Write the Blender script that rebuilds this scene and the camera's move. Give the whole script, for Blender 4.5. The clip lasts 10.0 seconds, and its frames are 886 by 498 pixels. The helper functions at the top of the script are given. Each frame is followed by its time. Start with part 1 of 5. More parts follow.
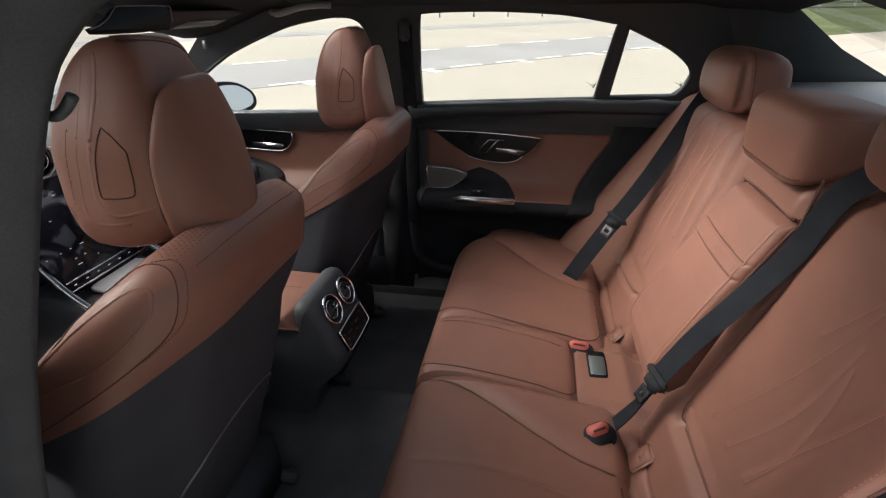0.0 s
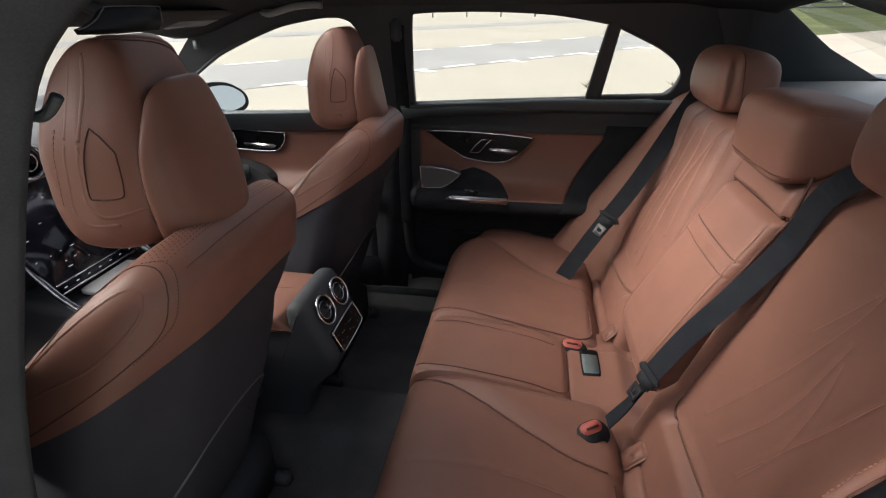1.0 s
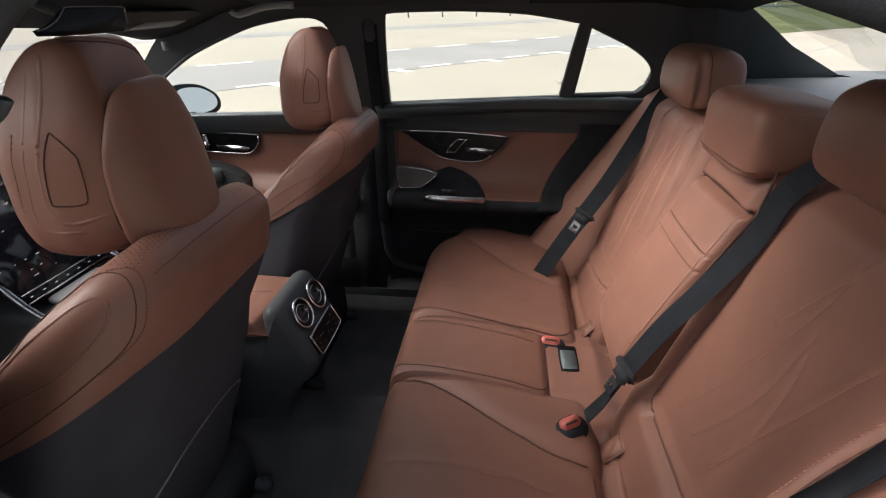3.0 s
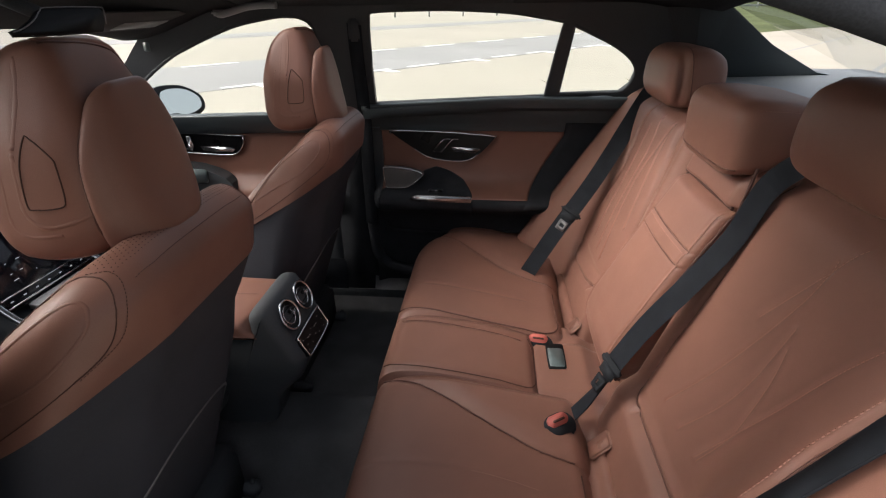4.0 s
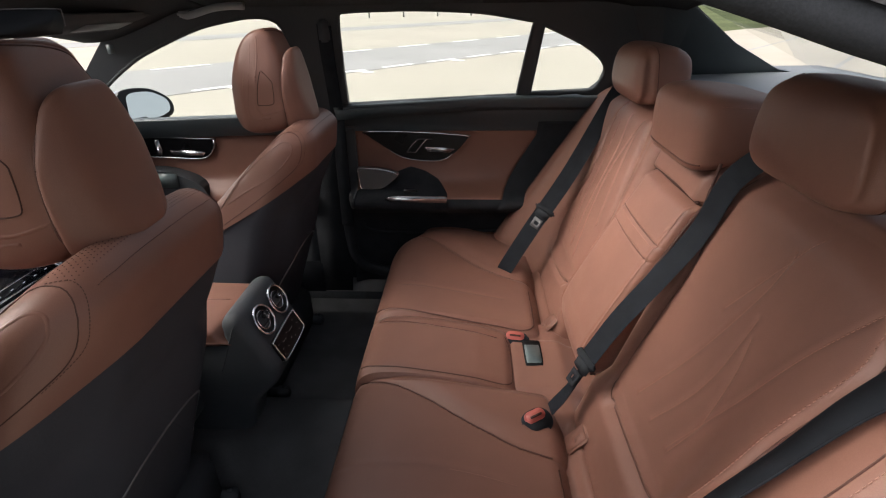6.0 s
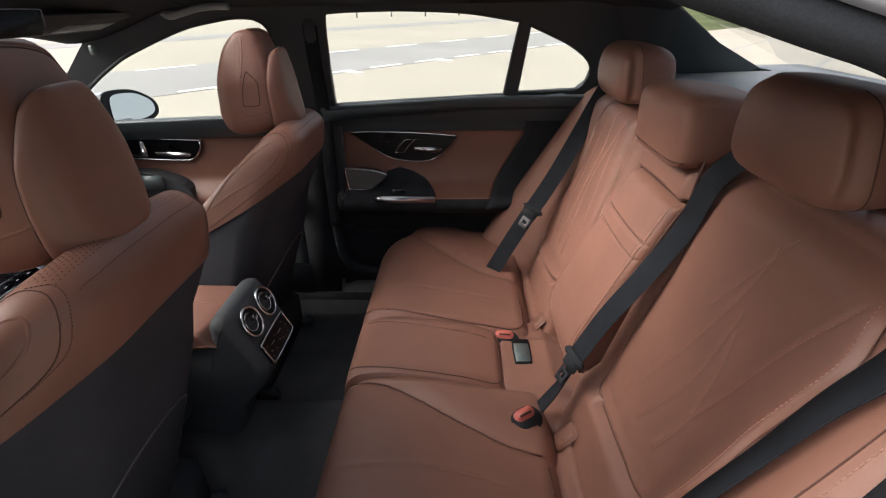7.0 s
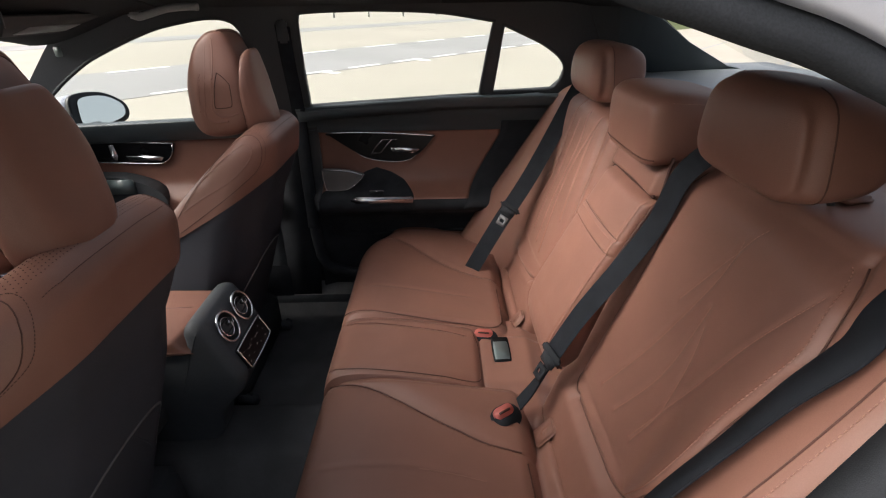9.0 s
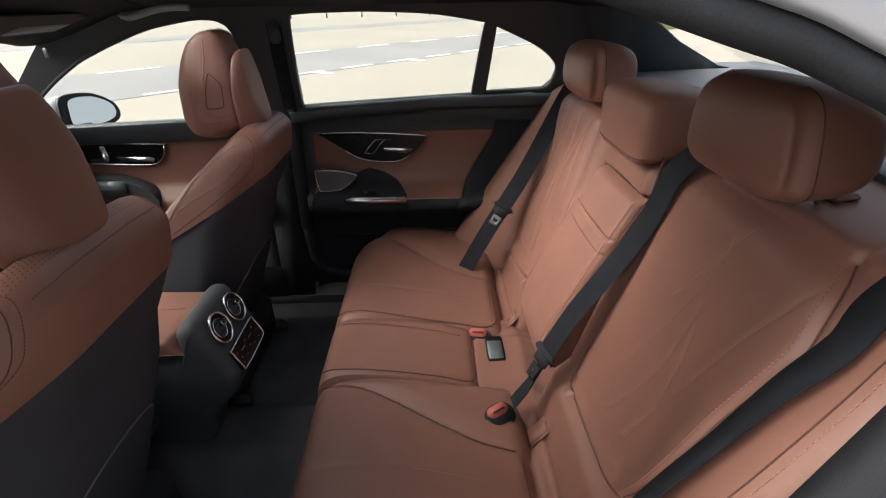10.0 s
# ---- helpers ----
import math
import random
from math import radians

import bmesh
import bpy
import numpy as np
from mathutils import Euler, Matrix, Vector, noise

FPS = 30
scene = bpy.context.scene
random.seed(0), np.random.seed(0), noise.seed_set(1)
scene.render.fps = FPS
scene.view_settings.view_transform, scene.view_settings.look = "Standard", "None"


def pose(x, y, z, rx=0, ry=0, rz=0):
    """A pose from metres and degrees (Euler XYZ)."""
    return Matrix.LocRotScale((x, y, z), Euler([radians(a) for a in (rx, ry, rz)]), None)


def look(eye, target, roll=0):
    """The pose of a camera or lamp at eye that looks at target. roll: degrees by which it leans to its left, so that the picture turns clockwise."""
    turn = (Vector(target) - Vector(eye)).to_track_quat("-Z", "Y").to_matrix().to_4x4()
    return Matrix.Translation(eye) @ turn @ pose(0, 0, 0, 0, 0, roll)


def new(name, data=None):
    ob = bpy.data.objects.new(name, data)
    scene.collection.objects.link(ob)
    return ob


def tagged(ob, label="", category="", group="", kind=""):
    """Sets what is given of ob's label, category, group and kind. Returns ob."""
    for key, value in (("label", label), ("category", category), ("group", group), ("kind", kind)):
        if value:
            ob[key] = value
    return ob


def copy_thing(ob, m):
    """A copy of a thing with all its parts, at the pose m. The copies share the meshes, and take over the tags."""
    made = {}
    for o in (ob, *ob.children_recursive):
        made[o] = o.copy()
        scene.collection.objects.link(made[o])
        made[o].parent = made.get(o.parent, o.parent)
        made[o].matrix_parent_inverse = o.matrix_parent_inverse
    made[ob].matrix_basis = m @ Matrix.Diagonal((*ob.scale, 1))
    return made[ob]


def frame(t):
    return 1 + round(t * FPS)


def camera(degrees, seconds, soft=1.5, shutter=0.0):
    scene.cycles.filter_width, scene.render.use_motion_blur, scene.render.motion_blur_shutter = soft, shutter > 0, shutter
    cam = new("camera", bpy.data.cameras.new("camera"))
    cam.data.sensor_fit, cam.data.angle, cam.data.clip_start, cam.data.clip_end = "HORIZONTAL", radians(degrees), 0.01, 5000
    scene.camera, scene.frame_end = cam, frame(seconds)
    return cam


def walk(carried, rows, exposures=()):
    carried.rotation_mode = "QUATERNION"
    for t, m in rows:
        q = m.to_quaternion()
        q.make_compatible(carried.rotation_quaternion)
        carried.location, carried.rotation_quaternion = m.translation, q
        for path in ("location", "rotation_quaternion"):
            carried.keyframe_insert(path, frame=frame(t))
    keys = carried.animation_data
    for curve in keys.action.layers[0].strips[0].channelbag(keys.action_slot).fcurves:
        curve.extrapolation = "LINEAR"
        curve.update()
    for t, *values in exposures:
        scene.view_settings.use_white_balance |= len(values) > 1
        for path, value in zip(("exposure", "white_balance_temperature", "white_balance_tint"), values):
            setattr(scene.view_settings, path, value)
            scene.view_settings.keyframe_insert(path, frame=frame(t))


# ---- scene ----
cam = camera(83.46, 10.0, soft=1.15)
# seconds, eye (x to the rear, y across the car, z up), pitch, yaw and roll in degrees
PATH = [
    (0.0, 0.0000, -0.9329, 1.3086, -26.545, 10.480, -0.551),
    (0.5, 0.0001, -0.9331, 1.3083, -26.536, 10.129, -0.528),
    (1.0, 0.0034, -0.9331, 1.3084, -26.543, 9.762, -0.564),
    (1.5, 0.0053, -0.9328, 1.3083, -26.547, 9.230, -0.600),
    (2.0, 0.0077, -0.9322, 1.3084, -26.563, 8.609, -0.647),
    (2.5, 0.0093, -0.9320, 1.3081, -26.567, 7.953, -0.673),
    (4.0, 0.0178, -0.9314, 1.3082, -26.626, 5.946, -0.763),
    (4.5, 0.0218, -0.9319, 1.3087, -26.634, 5.335, -0.851),
    (5.0, 0.0229, -0.9323, 1.3087, -26.642, 4.732, -0.854),
    (5.5, 0.0265, -0.9318, 1.3081, -26.640, 4.034, -0.910),
    (7.0, 0.0341, -0.9326, 1.3083, -26.674, 2.137, -1.006),
    (7.5, 0.0373, -0.9324, 1.3084, -26.695, 1.470, -0.990),
    (8.0, 0.0401, -0.9325, 1.3085, -26.711, 0.931, -1.043),
    (8.5, 0.0432, -0.9329, 1.3088, -26.732, 0.426, -1.075),
    (9.0, 0.0457, -0.9335, 1.3086, -26.729, -0.129, -1.091),
    (9.5, 0.0491, -0.9340, 1.3089, -26.766, -0.578, -1.165),
    (10.0, 0.0483, -0.9349, 1.3086, -26.742, -0.837, -1.126),
]
walk(cam, [(t, pose(x, y, z) @ pose(0, 0, 0, 90 + pitch, 0, yaw) @ pose(0, 0, 0, 0, 0, roll)) for t, x, y, z, pitch, yaw, roll in PATH])

# ---- light ----
world = bpy.data.worlds.new("sky_world")
scene.world = world
world.use_nodes = True
SUN_ELEV, SUN_ROT = 43.0, 260.0
wn, wl = world.node_tree.nodes, world.node_tree.links
sky = wn.new("ShaderNodeTexSky")
sky.sky_type, sky.sun_disc = "NISHITA", False
sky.sun_elevation, sky.sun_rotation = radians(SUN_ELEV), radians(SUN_ROT)
sky.air_density, sky.dust_density, sky.ozone_density = 0.8, 9.0, 0.8
haze = wn.new("ShaderNodeHueSaturation")
haze.inputs["Saturation"].default_value = 0.45
wl.new(sky.outputs[0], haze.inputs["Color"]), wl.new(haze.outputs[0], wn["Background"].inputs[0])
wn["Background"].inputs[1].default_value = 0.124
sun_data = bpy.data.lights.new("sun", "SUN")
sun_data.energy, sun_data.angle, sun_data.color = 0.60, radians(30), (1.0, 0.98, 0.95)
sun = new("sun", sun_data)
sun.matrix_basis = look((0, 0, 0), (0.718, 0.13, -0.684))
scene.view_settings.exposure = 1.80


# ---- materials ----
def material(name, base, rough=0.5, metal=0.0, grain=0.0, grain_scale=400.0, patch=0.0, patch_scale=6.0, bump=0.0, bump_scale=900.0,
             coat=0.0, spec=0.5, voronoi=False, patch_colour=None):
    m = bpy.data.materials.new(name)
    m.use_nodes = True
    n, l = m.node_tree.nodes, m.node_tree.links
    b = n["Principled BSDF"]
    b.inputs["Roughness"].default_value, b.inputs["Metallic"].default_value = rough, metal
    b.inputs["Coat Weight"].default_value, b.inputs["Specular IOR Level"].default_value = coat, spec
    b.inputs["Base Color"].default_value = (*base, 1)
    co = n.new("ShaderNodeTexCoord").outputs["Object"]
    if grain or patch:
        a = n.new("ShaderNodeTexNoise")
        a.inputs["Scale"].default_value, a.inputs["Detail"].default_value = patch_scale, 6
        g = n.new("ShaderNodeTexNoise")
        g.inputs["Scale"].default_value, g.inputs["Detail"].default_value = grain_scale, 3
        l.new(co, a.inputs["Vector"]), l.new(co, g.inputs["Vector"])
        far = patch_colour or tuple(c * (1 - patch) for c in base)
        m1 = n.new("ShaderNodeMix")
        m1.data_type = "RGBA"
        m1.inputs[6].default_value, m1.inputs[7].default_value = (*base, 1), (*far, 1)
        ramp = n.new("ShaderNodeMapRange")
        ramp.inputs[1].default_value, ramp.inputs[2].default_value = 0.35, 0.65
        l.new(a.outputs[0], ramp.inputs[0]), l.new(ramp.outputs[0], m1.inputs[0])
        m2 = n.new("ShaderNodeMix")
        m2.data_type, m2.blend_type = "RGBA", "MULTIPLY"
        l.new(m1.outputs[2], m2.inputs[6])
        gr = n.new("ShaderNodeMapRange")
        gr.inputs[1].default_value, gr.inputs[2].default_value = 0.3, 0.7
        gr.inputs[3].default_value, gr.inputs[4].default_value = 1 - grain, 1 + grain
        l.new(g.outputs[0], gr.inputs[0]), l.new(gr.outputs[0], m2.inputs[7])
        m2.inputs[0].default_value = 1.0
        l.new(m2.outputs[2], b.inputs["Base Color"])
        rr = n.new("ShaderNodeMapRange")
        rr.inputs[3].default_value, rr.inputs[4].default_value = rough * 0.88, min(1, rough * 1.12)
        l.new(a.outputs[0], rr.inputs[0]), l.new(rr.outputs[0], b.inputs["Roughness"])
    if bump:
        if voronoi:
            t = n.new("ShaderNodeTexVoronoi")
            t.feature = "SMOOTH_F1"
        else:
            t = n.new("ShaderNodeTexNoise")
            t.inputs["Detail"].default_value = 4
        t.inputs["Scale"].default_value = bump_scale
        l.new(co, t.inputs["Vector"])
        bn = n.new("ShaderNodeBump")
        bn.inputs["Strength"].default_value, bn.inputs["Distance"].default_value = bump, 0.001
        l.new(t.outputs[0], bn.inputs["Height"]), l.new(bn.outputs[0], b.inputs["Normal"])
    return m


LEATHER_RGB = (0.200, 0.094, 0.068)
LEATHER = material("saddle_leather", LEATHER_RGB, 0.47, grain=0.05, grain_scale=900, patch=0.10, patch_scale=7, bump=0.12, bump_scale=1100, voronoi=True, spec=0.40)
# soft unevenness of the stretched hide under its grain
_n, _l = LEATHER.node_tree.nodes, LEATHER.node_tree.links
_u, _v = _n.new("ShaderNodeTexNoise"), _n.new("ShaderNodeBump")
_u.inputs["Scale"].default_value, _u.inputs["Detail"].default_value = 16.0, 2.0
_v.inputs["Strength"].default_value, _v.inputs["Distance"].default_value = 0.4, 0.003
_l.new(_n["Texture Coordinate"].outputs["Object"], _u.inputs["Vector"]), _l.new(_u.outputs[0], _v.inputs["Height"])
_l.new(_v.outputs[0], _n["Bump"].inputs["Normal"])
SEAM = material("leather_seam", (0.080, 0.030, 0.020), 0.7, grain=0.1, patch=0.1)
THREAD = material("stitch_thread", (0.30, 0.15, 0.11), 0.75, grain=0.1, patch=0.1, patch_scale=60)
# for perforations, slots and outlines, and the painted shade round the armrest
DARK_BROWN = material("perforation_and_gap_dark", (0.05, 0.018, 0.012), 0.8)
CHARCOAL = material("charcoal_trim", (0.052, 0.066, 0.074), 0.45, grain=0.1, patch=0.12, bump=0.25, bump_scale=900, voronoi=True, spec=0.5)
SOFT_BLACK = material("black_soft_trim", (0.052, 0.056, 0.061), 0.62, grain=0.12, patch=0.1, bump=0.2, bump_scale=1200, spec=0.3)
SEAT_BACK = material("seat_back_cloth", (0.044, 0.046, 0.055), 0.8, grain=0.25, grain_scale=1500, patch=0.12, bump=0.3, bump_scale=1500, spec=0.2)
HEADLINER = material("headliner_cloth", (0.044, 0.045, 0.048), 0.95, grain=0.2, grain_scale=1200, patch=0.08, bump=0.2, bump_scale=1400, spec=0.1)
CARPET = material("black_carpet", (0.10, 0.10, 0.102), 1.0, grain=0.4, grain_scale=700, patch=0.25, patch_scale=9, bump=0.8, bump_scale=800, spec=0.05)
WEBBING = material("belt_webbing", (0.016, 0.018, 0.022), 0.85, grain=0.25, grain_scale=1200, patch=0.2, patch_scale=25, bump=0.4, bump_scale=1500, spec=0.10)
GLOSS = material("piano_black", (0.006, 0.006, 0.007), 0.28, patch=0.1, spec=0.22)
PILLAR = material("pillar_skin_plastic", (0.034, 0.038, 0.043), 0.6, grain=0.15, grain_scale=700, patch=0.2, patch_scale=20, bump=0.2, bump_scale=900, spec=0.3)
RUBBER = material("black_rubber", (0.027, 0.029, 0.033), 0.85, grain=0.15, grain_scale=700, patch=0.2, patch_scale=20, bump=0.2, bump_scale=900, spec=0.1)
CHROME = material("satin_chrome", (0.72, 0.72, 0.74), 0.22, 1.0, patch=0.06, patch_scale=30)
MESH_METAL = material("speaker_mesh", (0.16, 0.155, 0.155), 0.45, 0.7, grain=0.35, grain_scale=1500, bump=0.5, bump_scale=1400)
RED = material("buckle_red", (0.42, 0.10, 0.08), 0.45, grain=0.04, patch=0.08)
SHELF_CLOTH = material("shelf_cloth", (0.13, 0.14, 0.15), 0.42, grain=0.15, grain_scale=900, patch=0.1, bump=0.2, bump_scale=900)
GREY_PLASTIC = material("grey_plastic", (0.13, 0.165, 0.165), 0.35, grain=0.05, patch=0.1)
VENT_BLACK = material("vent_black", (0.006, 0.006, 0.007), 0.6, patch=0.1, spec=0.2)
VISOR_CLOTH = material("visor_cloth", (0.085, 0.082, 0.082), 0.9, grain=0.15, grain_scale=1200, patch=0.08, bump=0.2, bump_scale=1400, spec=0.1)
GRAB = material("pale_grey_plastic", (0.24, 0.245, 0.25), 0.4, grain=0.05, patch=0.1)
SILVER_PAINT = material("silver_paint", (0.40, 0.41, 0.46), 0.35, 0.35, grain=0.04, grain_scale=1500, coat=0.6, patch=0.03)
PAVING = material("pale_concrete", (0.290, 0.270, 0.230), 0.9, grain=0.05, grain_scale=30, patch=0.10, patch_scale=0.25, bump=0.3, bump_scale=60, spec=0.2)
ASPHALT = material("grey_asphalt", (0.235, 0.232, 0.23), 0.85, grain=0.08, grain_scale=40, patch=0.15, patch_scale=0.4, bump=0.4, bump_scale=80, spec=0.2)
LINE = material("road_paint", (0.62, 0.62, 0.60), 0.7, grain=0.06, grain_scale=20, patch=0.12, patch_scale=1.5)
LID = material("bright_lid", (0.70, 0.70, 0.71), 0.3, 0.3, grain=0.03, patch=0.05)
MIRROR = material("mirror_glass", (0.62, 0.625, 0.58), 0.02, 1.0)
GRASS = material("grass", (0.075, 0.09, 0.04), 1.0, grain=0.3, grain_scale=8, patch=0.35, patch_scale=0.3, spec=0.1)
LEAF = material("tree_leaf", (0.05, 0.075, 0.03), 0.8, grain=0.3, grain_scale=2, patch=0.4, patch_scale=0.5)
BARK = material("dry_stem", (0.20, 0.17, 0.12), 0.9, grain=0.2, patch=0.2)
STEEL = material("galvanised_steel", (0.30, 0.31, 0.32), 0.5, 0.6, patch=0.2)
PIANO_ICON = material("icon_white", (0.22, 0.20, 0.19), 0.6)
SCREEN = bpy.data.materials.new("screen_glow")
SCREEN.use_nodes = True
SCREEN.node_tree.nodes["Principled BSDF"].inputs["Base Color"].default_value = (0.01, 0.01, 0.015, 1)
SCREEN.node_tree.nodes["Principled BSDF"].inputs["Roughness"].default_value = 0.12
ICON = bpy.data.materials.new("icon_glow")
ICON.use_nodes = True
_b = ICON.node_tree.nodes["Principled BSDF"]
_b.inputs["Base Color"].default_value = (0.3, 0.3, 0.32, 1)
_b.inputs["Emission Color"].default_value, _b.inputs["Emission Strength"].default_value = (0.75, 0.8, 0.9, 1), 0.15
PANE = bpy.data.materials.new("window_glass")
PANE.use_nodes = True
_n, _l = PANE.node_tree.nodes, PANE.node_tree.links
_t, _g, _x, _f = _n.new("ShaderNodeBsdfTransparent"), _n.new("ShaderNodeBsdfGlossy"), _n.new("ShaderNodeMixShader"), _n.new("ShaderNodeFresnel")
_t.inputs[0].default_value = (0.93, 0.95, 0.94, 1)
_g.inputs["Roughness"].default_value = 0.02
_f.inputs[0].default_value = 1.25
_w = _n.new("ShaderNodeMath")
_w.operation = "MULTIPLY"
_w.inputs[1].default_value = 0.35
_l.new(_f.outputs[0], _w.inputs[0]), _l.new(_w.outputs[0], _x.inputs[0]), _l.new(_t.outputs[0], _x.inputs[1]), _l.new(_g.outputs[0], _x.inputs[2])
_l.new(_x.outputs[0], _n["Material Output"].inputs[0])


from mathutils.bvhtree import BVHTree


# ---- mesh helpers ----
def thing(name, label, category, group="", kind="", at=(0, 0, 0)):
    ob = new(name)
    ob.empty_display_size = 0.05
    ob.location = at
    return tagged(ob, label, category, group, kind)


def mesh_data(name, verts, faces, smooth=True, mat=None):
    me = bpy.data.meshes.new(name)
    me.from_pydata([tuple(map(float, v)) for v in verts], [], faces)
    bm = bmesh.new()
    bm.from_mesh(me)
    bmesh.ops.recalc_face_normals(bm, faces=bm.faces)
    bm.to_mesh(me)
    bm.free()
    if smooth:
        me.shade_smooth()
    if mat:
        me.materials.append(mat)
    return me


def part(name, geo, mat, parent=None, label="", smooth=True, kind=""):
    """Links one mesh object; geo is (verts, faces) or a bmesh or mesh data."""
    if isinstance(geo, tuple):
        me = mesh_data(name, geo[0], geo[1], smooth, mat)
    elif isinstance(geo, bmesh.types.BMesh):
        me = bpy.data.meshes.new(name)
        bmesh.ops.recalc_face_normals(geo, faces=geo.faces)
        geo.to_mesh(me)
        geo.free()
        if smooth:
            me.shade_smooth()
        me.materials.append(mat)
    else:
        me = geo
    ob = new(name, me)
    ob.parent = parent
    return tagged(ob, label, kind=kind)


def spline(pts, n, closed=False):
    """n points on a Catmull-Rom curve through pts, evenly spaced."""
    p = np.array(pts, float)
    k = len(p)
    out = []
    segs = k if closed else k - 1
    for i in range(segs):
        a, b, c, d = (p[(i + j) % k] if closed else p[min(max(i + j, 0), k - 1)] for j in (-1, 0, 1, 2))
        for t in np.linspace(0, 1, 24, endpoint=False):
            out.append(0.5 * ((2 * b) + (c - a) * t + (2 * a - 5 * b + 4 * c - d) * t * t + (3 * b - a - 3 * c + d) * t ** 3))
    out.append(p[0] if closed else p[-1])
    out = np.array(out)
    s = np.concatenate([[0], np.cumsum(np.linalg.norm(np.diff(out, axis=0), axis=1))])
    q = np.linspace(0, s[-1], n + 1 if closed else n)
    res = np.stack([np.interp(q, s, out[:, j]) for j in range(out.shape[1])], 1)
    return res[:-1] if closed else res


def smooth01(t):
    t = np.clip(t, 0, 1)
    return t * t * (3 - 2 * t)


def distance_to(X, Y, line):
    """Distance of every (X, Y) to a polyline."""
    d = np.full(X.shape, 9.0)
    for a, b in zip(line[:-1], line[1:]):
        ab = b - a
        L = ab @ ab + 1e-12
        t = np.clip(((X - a[0]) * ab[0] + (Y - a[1]) * ab[1]) / L, 0, 1)
        d = np.minimum(d, np.hypot(X - a[0] - t * ab[0], Y - a[1] - t * ab[1]))
    return d


def groove(X, Y, pts, width=0.004, depth=0.004, closed=False, n=30):
    line = spline(pts, n, closed)
    if closed:
        line = np.vstack([line, line[:1]])
    return -depth * np.exp(-(distance_to(X, Y, line) / width) ** 2)


def grid_faces(nu, nv, off=0, wrap_u=False, wrap_v=False):
    f = []
    for i in range(nu if wrap_u else nu - 1):
        for j in range(nv if wrap_v else nv - 1):
            i2, j2 = (i + 1) % nu, (j + 1) % nv
            f.append((off + i * nv + j, off + i2 * nv + j, off + i2 * nv + j2, off + i * nv + j2))
    return f


def sheet(P, back):
    """A solid from a grid of points: the front, a skirt and a plain back displaced by the vector back."""
    nu, nv, _ = P.shape
    verts = list(P.reshape(-1, 3))
    faces = grid_faces(nu, nv)
    # a coarser copy of the grid closes the back
    base = len(verts)
    iu, iv = sorted({0, nu - 1, *range(0, nu, 4)}), sorted({0, nv - 1, *range(0, nv, 4)})
    verts += [P[i, j] + np.array(back) for i in iu for j in iv]
    faces += [f[::-1] for f in grid_faces(len(iu), len(iv), base)]

    def at(i, j):
        return i * nv + j

    def behind(i, j):
        return base + iu.index(i) * len(iv) + iv.index(j)

    for a, b in zip(iu[:-1], iu[1:]):
        faces.append((*[at(i, 0) for i in range(a, b + 1)], behind(b, 0), behind(a, 0)))
        faces.append((*[at(i, nv - 1) for i in range(b, a - 1, -1)], behind(a, nv - 1), behind(b, nv - 1)))
    for a, b in zip(iv[:-1], iv[1:]):
        faces.append((*[at(0, j) for j in range(b, a - 1, -1)], behind(0, a), behind(0, b)))
        faces.append((*[at(nu - 1, j) for j in range(a, b + 1)], behind(nu - 1, b), behind(nu - 1, a)))
    return verts, faces


def tube(pts, r, n=8, closed=False, flat=1.0):
    """A round wire along a polyline."""
    p = np.array(pts, float)
    k = len(p)
    verts, faces = [], []
    up = np.array([0.13, 0.31, 0.94])
    for i in range(k):
        a, b = (p[(i - 1) % k], p[(i + 1) % k]) if closed else (p[max(i - 1, 0)], p[min(i + 1, k - 1)])
        d = (b - a) / (np.linalg.norm(b - a) + 1e-9)
        s = np.cross(d, up)
        s /= np.linalg.norm(s) + 1e-9
        u = np.cross(s, d)
        for j in range(n):
            w = 2 * math.pi * j / n
            verts.append(p[i] + r * (math.cos(w) * s + flat * math.sin(w) * u))
    faces = grid_faces(k, n, 0, closed, True)
    if not closed:
        faces += [tuple(range(n))[::-1], tuple((k - 1) * n + j for j in range(n))]
    return verts, faces


def puff(profile, w, r, place, n=72, k=7, dome=0.004, inner=6):
    """A pillow: a closed profile (a, b) carried from -w to w and rounded off with radius r towards both ends. place maps a, b, c arrays to points."""
    p = spline(profile, n, True)
    area = 0.5 * np.sum(p[:, 0] * np.roll(p[:, 1], -1) - np.roll(p[:, 0], -1) * p[:, 1])
    if area < 0:
        p = p[::-1]
    t = np.roll(p, -1, 0) - np.roll(p, 1, 0)
    nrm = np.stack([t[:, 1], -t[:, 0]], 1)
    nrm /= np.linalg.norm(nrm, axis=1)[:, None] + 1e-9
    mid = p.mean(0)
    rings = []
    for i in range(inner, 0, -1):
        q = p - nrm * r
        g = 1 - i / (inner + 1)
        rings.append((mid + (q - mid) * g, -w - dome * (1 - g * g)))
    for a in np.linspace(0, math.pi / 2, k):
        rings.append((p - nrm * r * (1 - math.sin(a)), -(w - r) - r * math.cos(a)))
    rest = [(q, -c) for q, c in rings[::-1]]
    span = np.linspace(-(w - r), w - r, max(4, int(2 * (w - r) / 0.012)))[1:-1]
    rings += [(p, c) for c in span] + rest
    A = np.array([q[:, 0] for q, c in rings])
    B = np.array([q[:, 1] for q, c in rings])
    C = np.array([[c] * n for q, c in rings], float)
    P = place(A, B, C)
    nu = len(rings)
    verts = list(P.reshape(-1, 3))
    faces = grid_faces(nu, n, 0, False, True)
    for row in (0, nu - 1):
        c = len(verts)
        verts.append(P[row].mean(0))
        faces += [(row * n + j, row * n + (j + 1) % n, c) for j in range(n)]
    return verts, faces


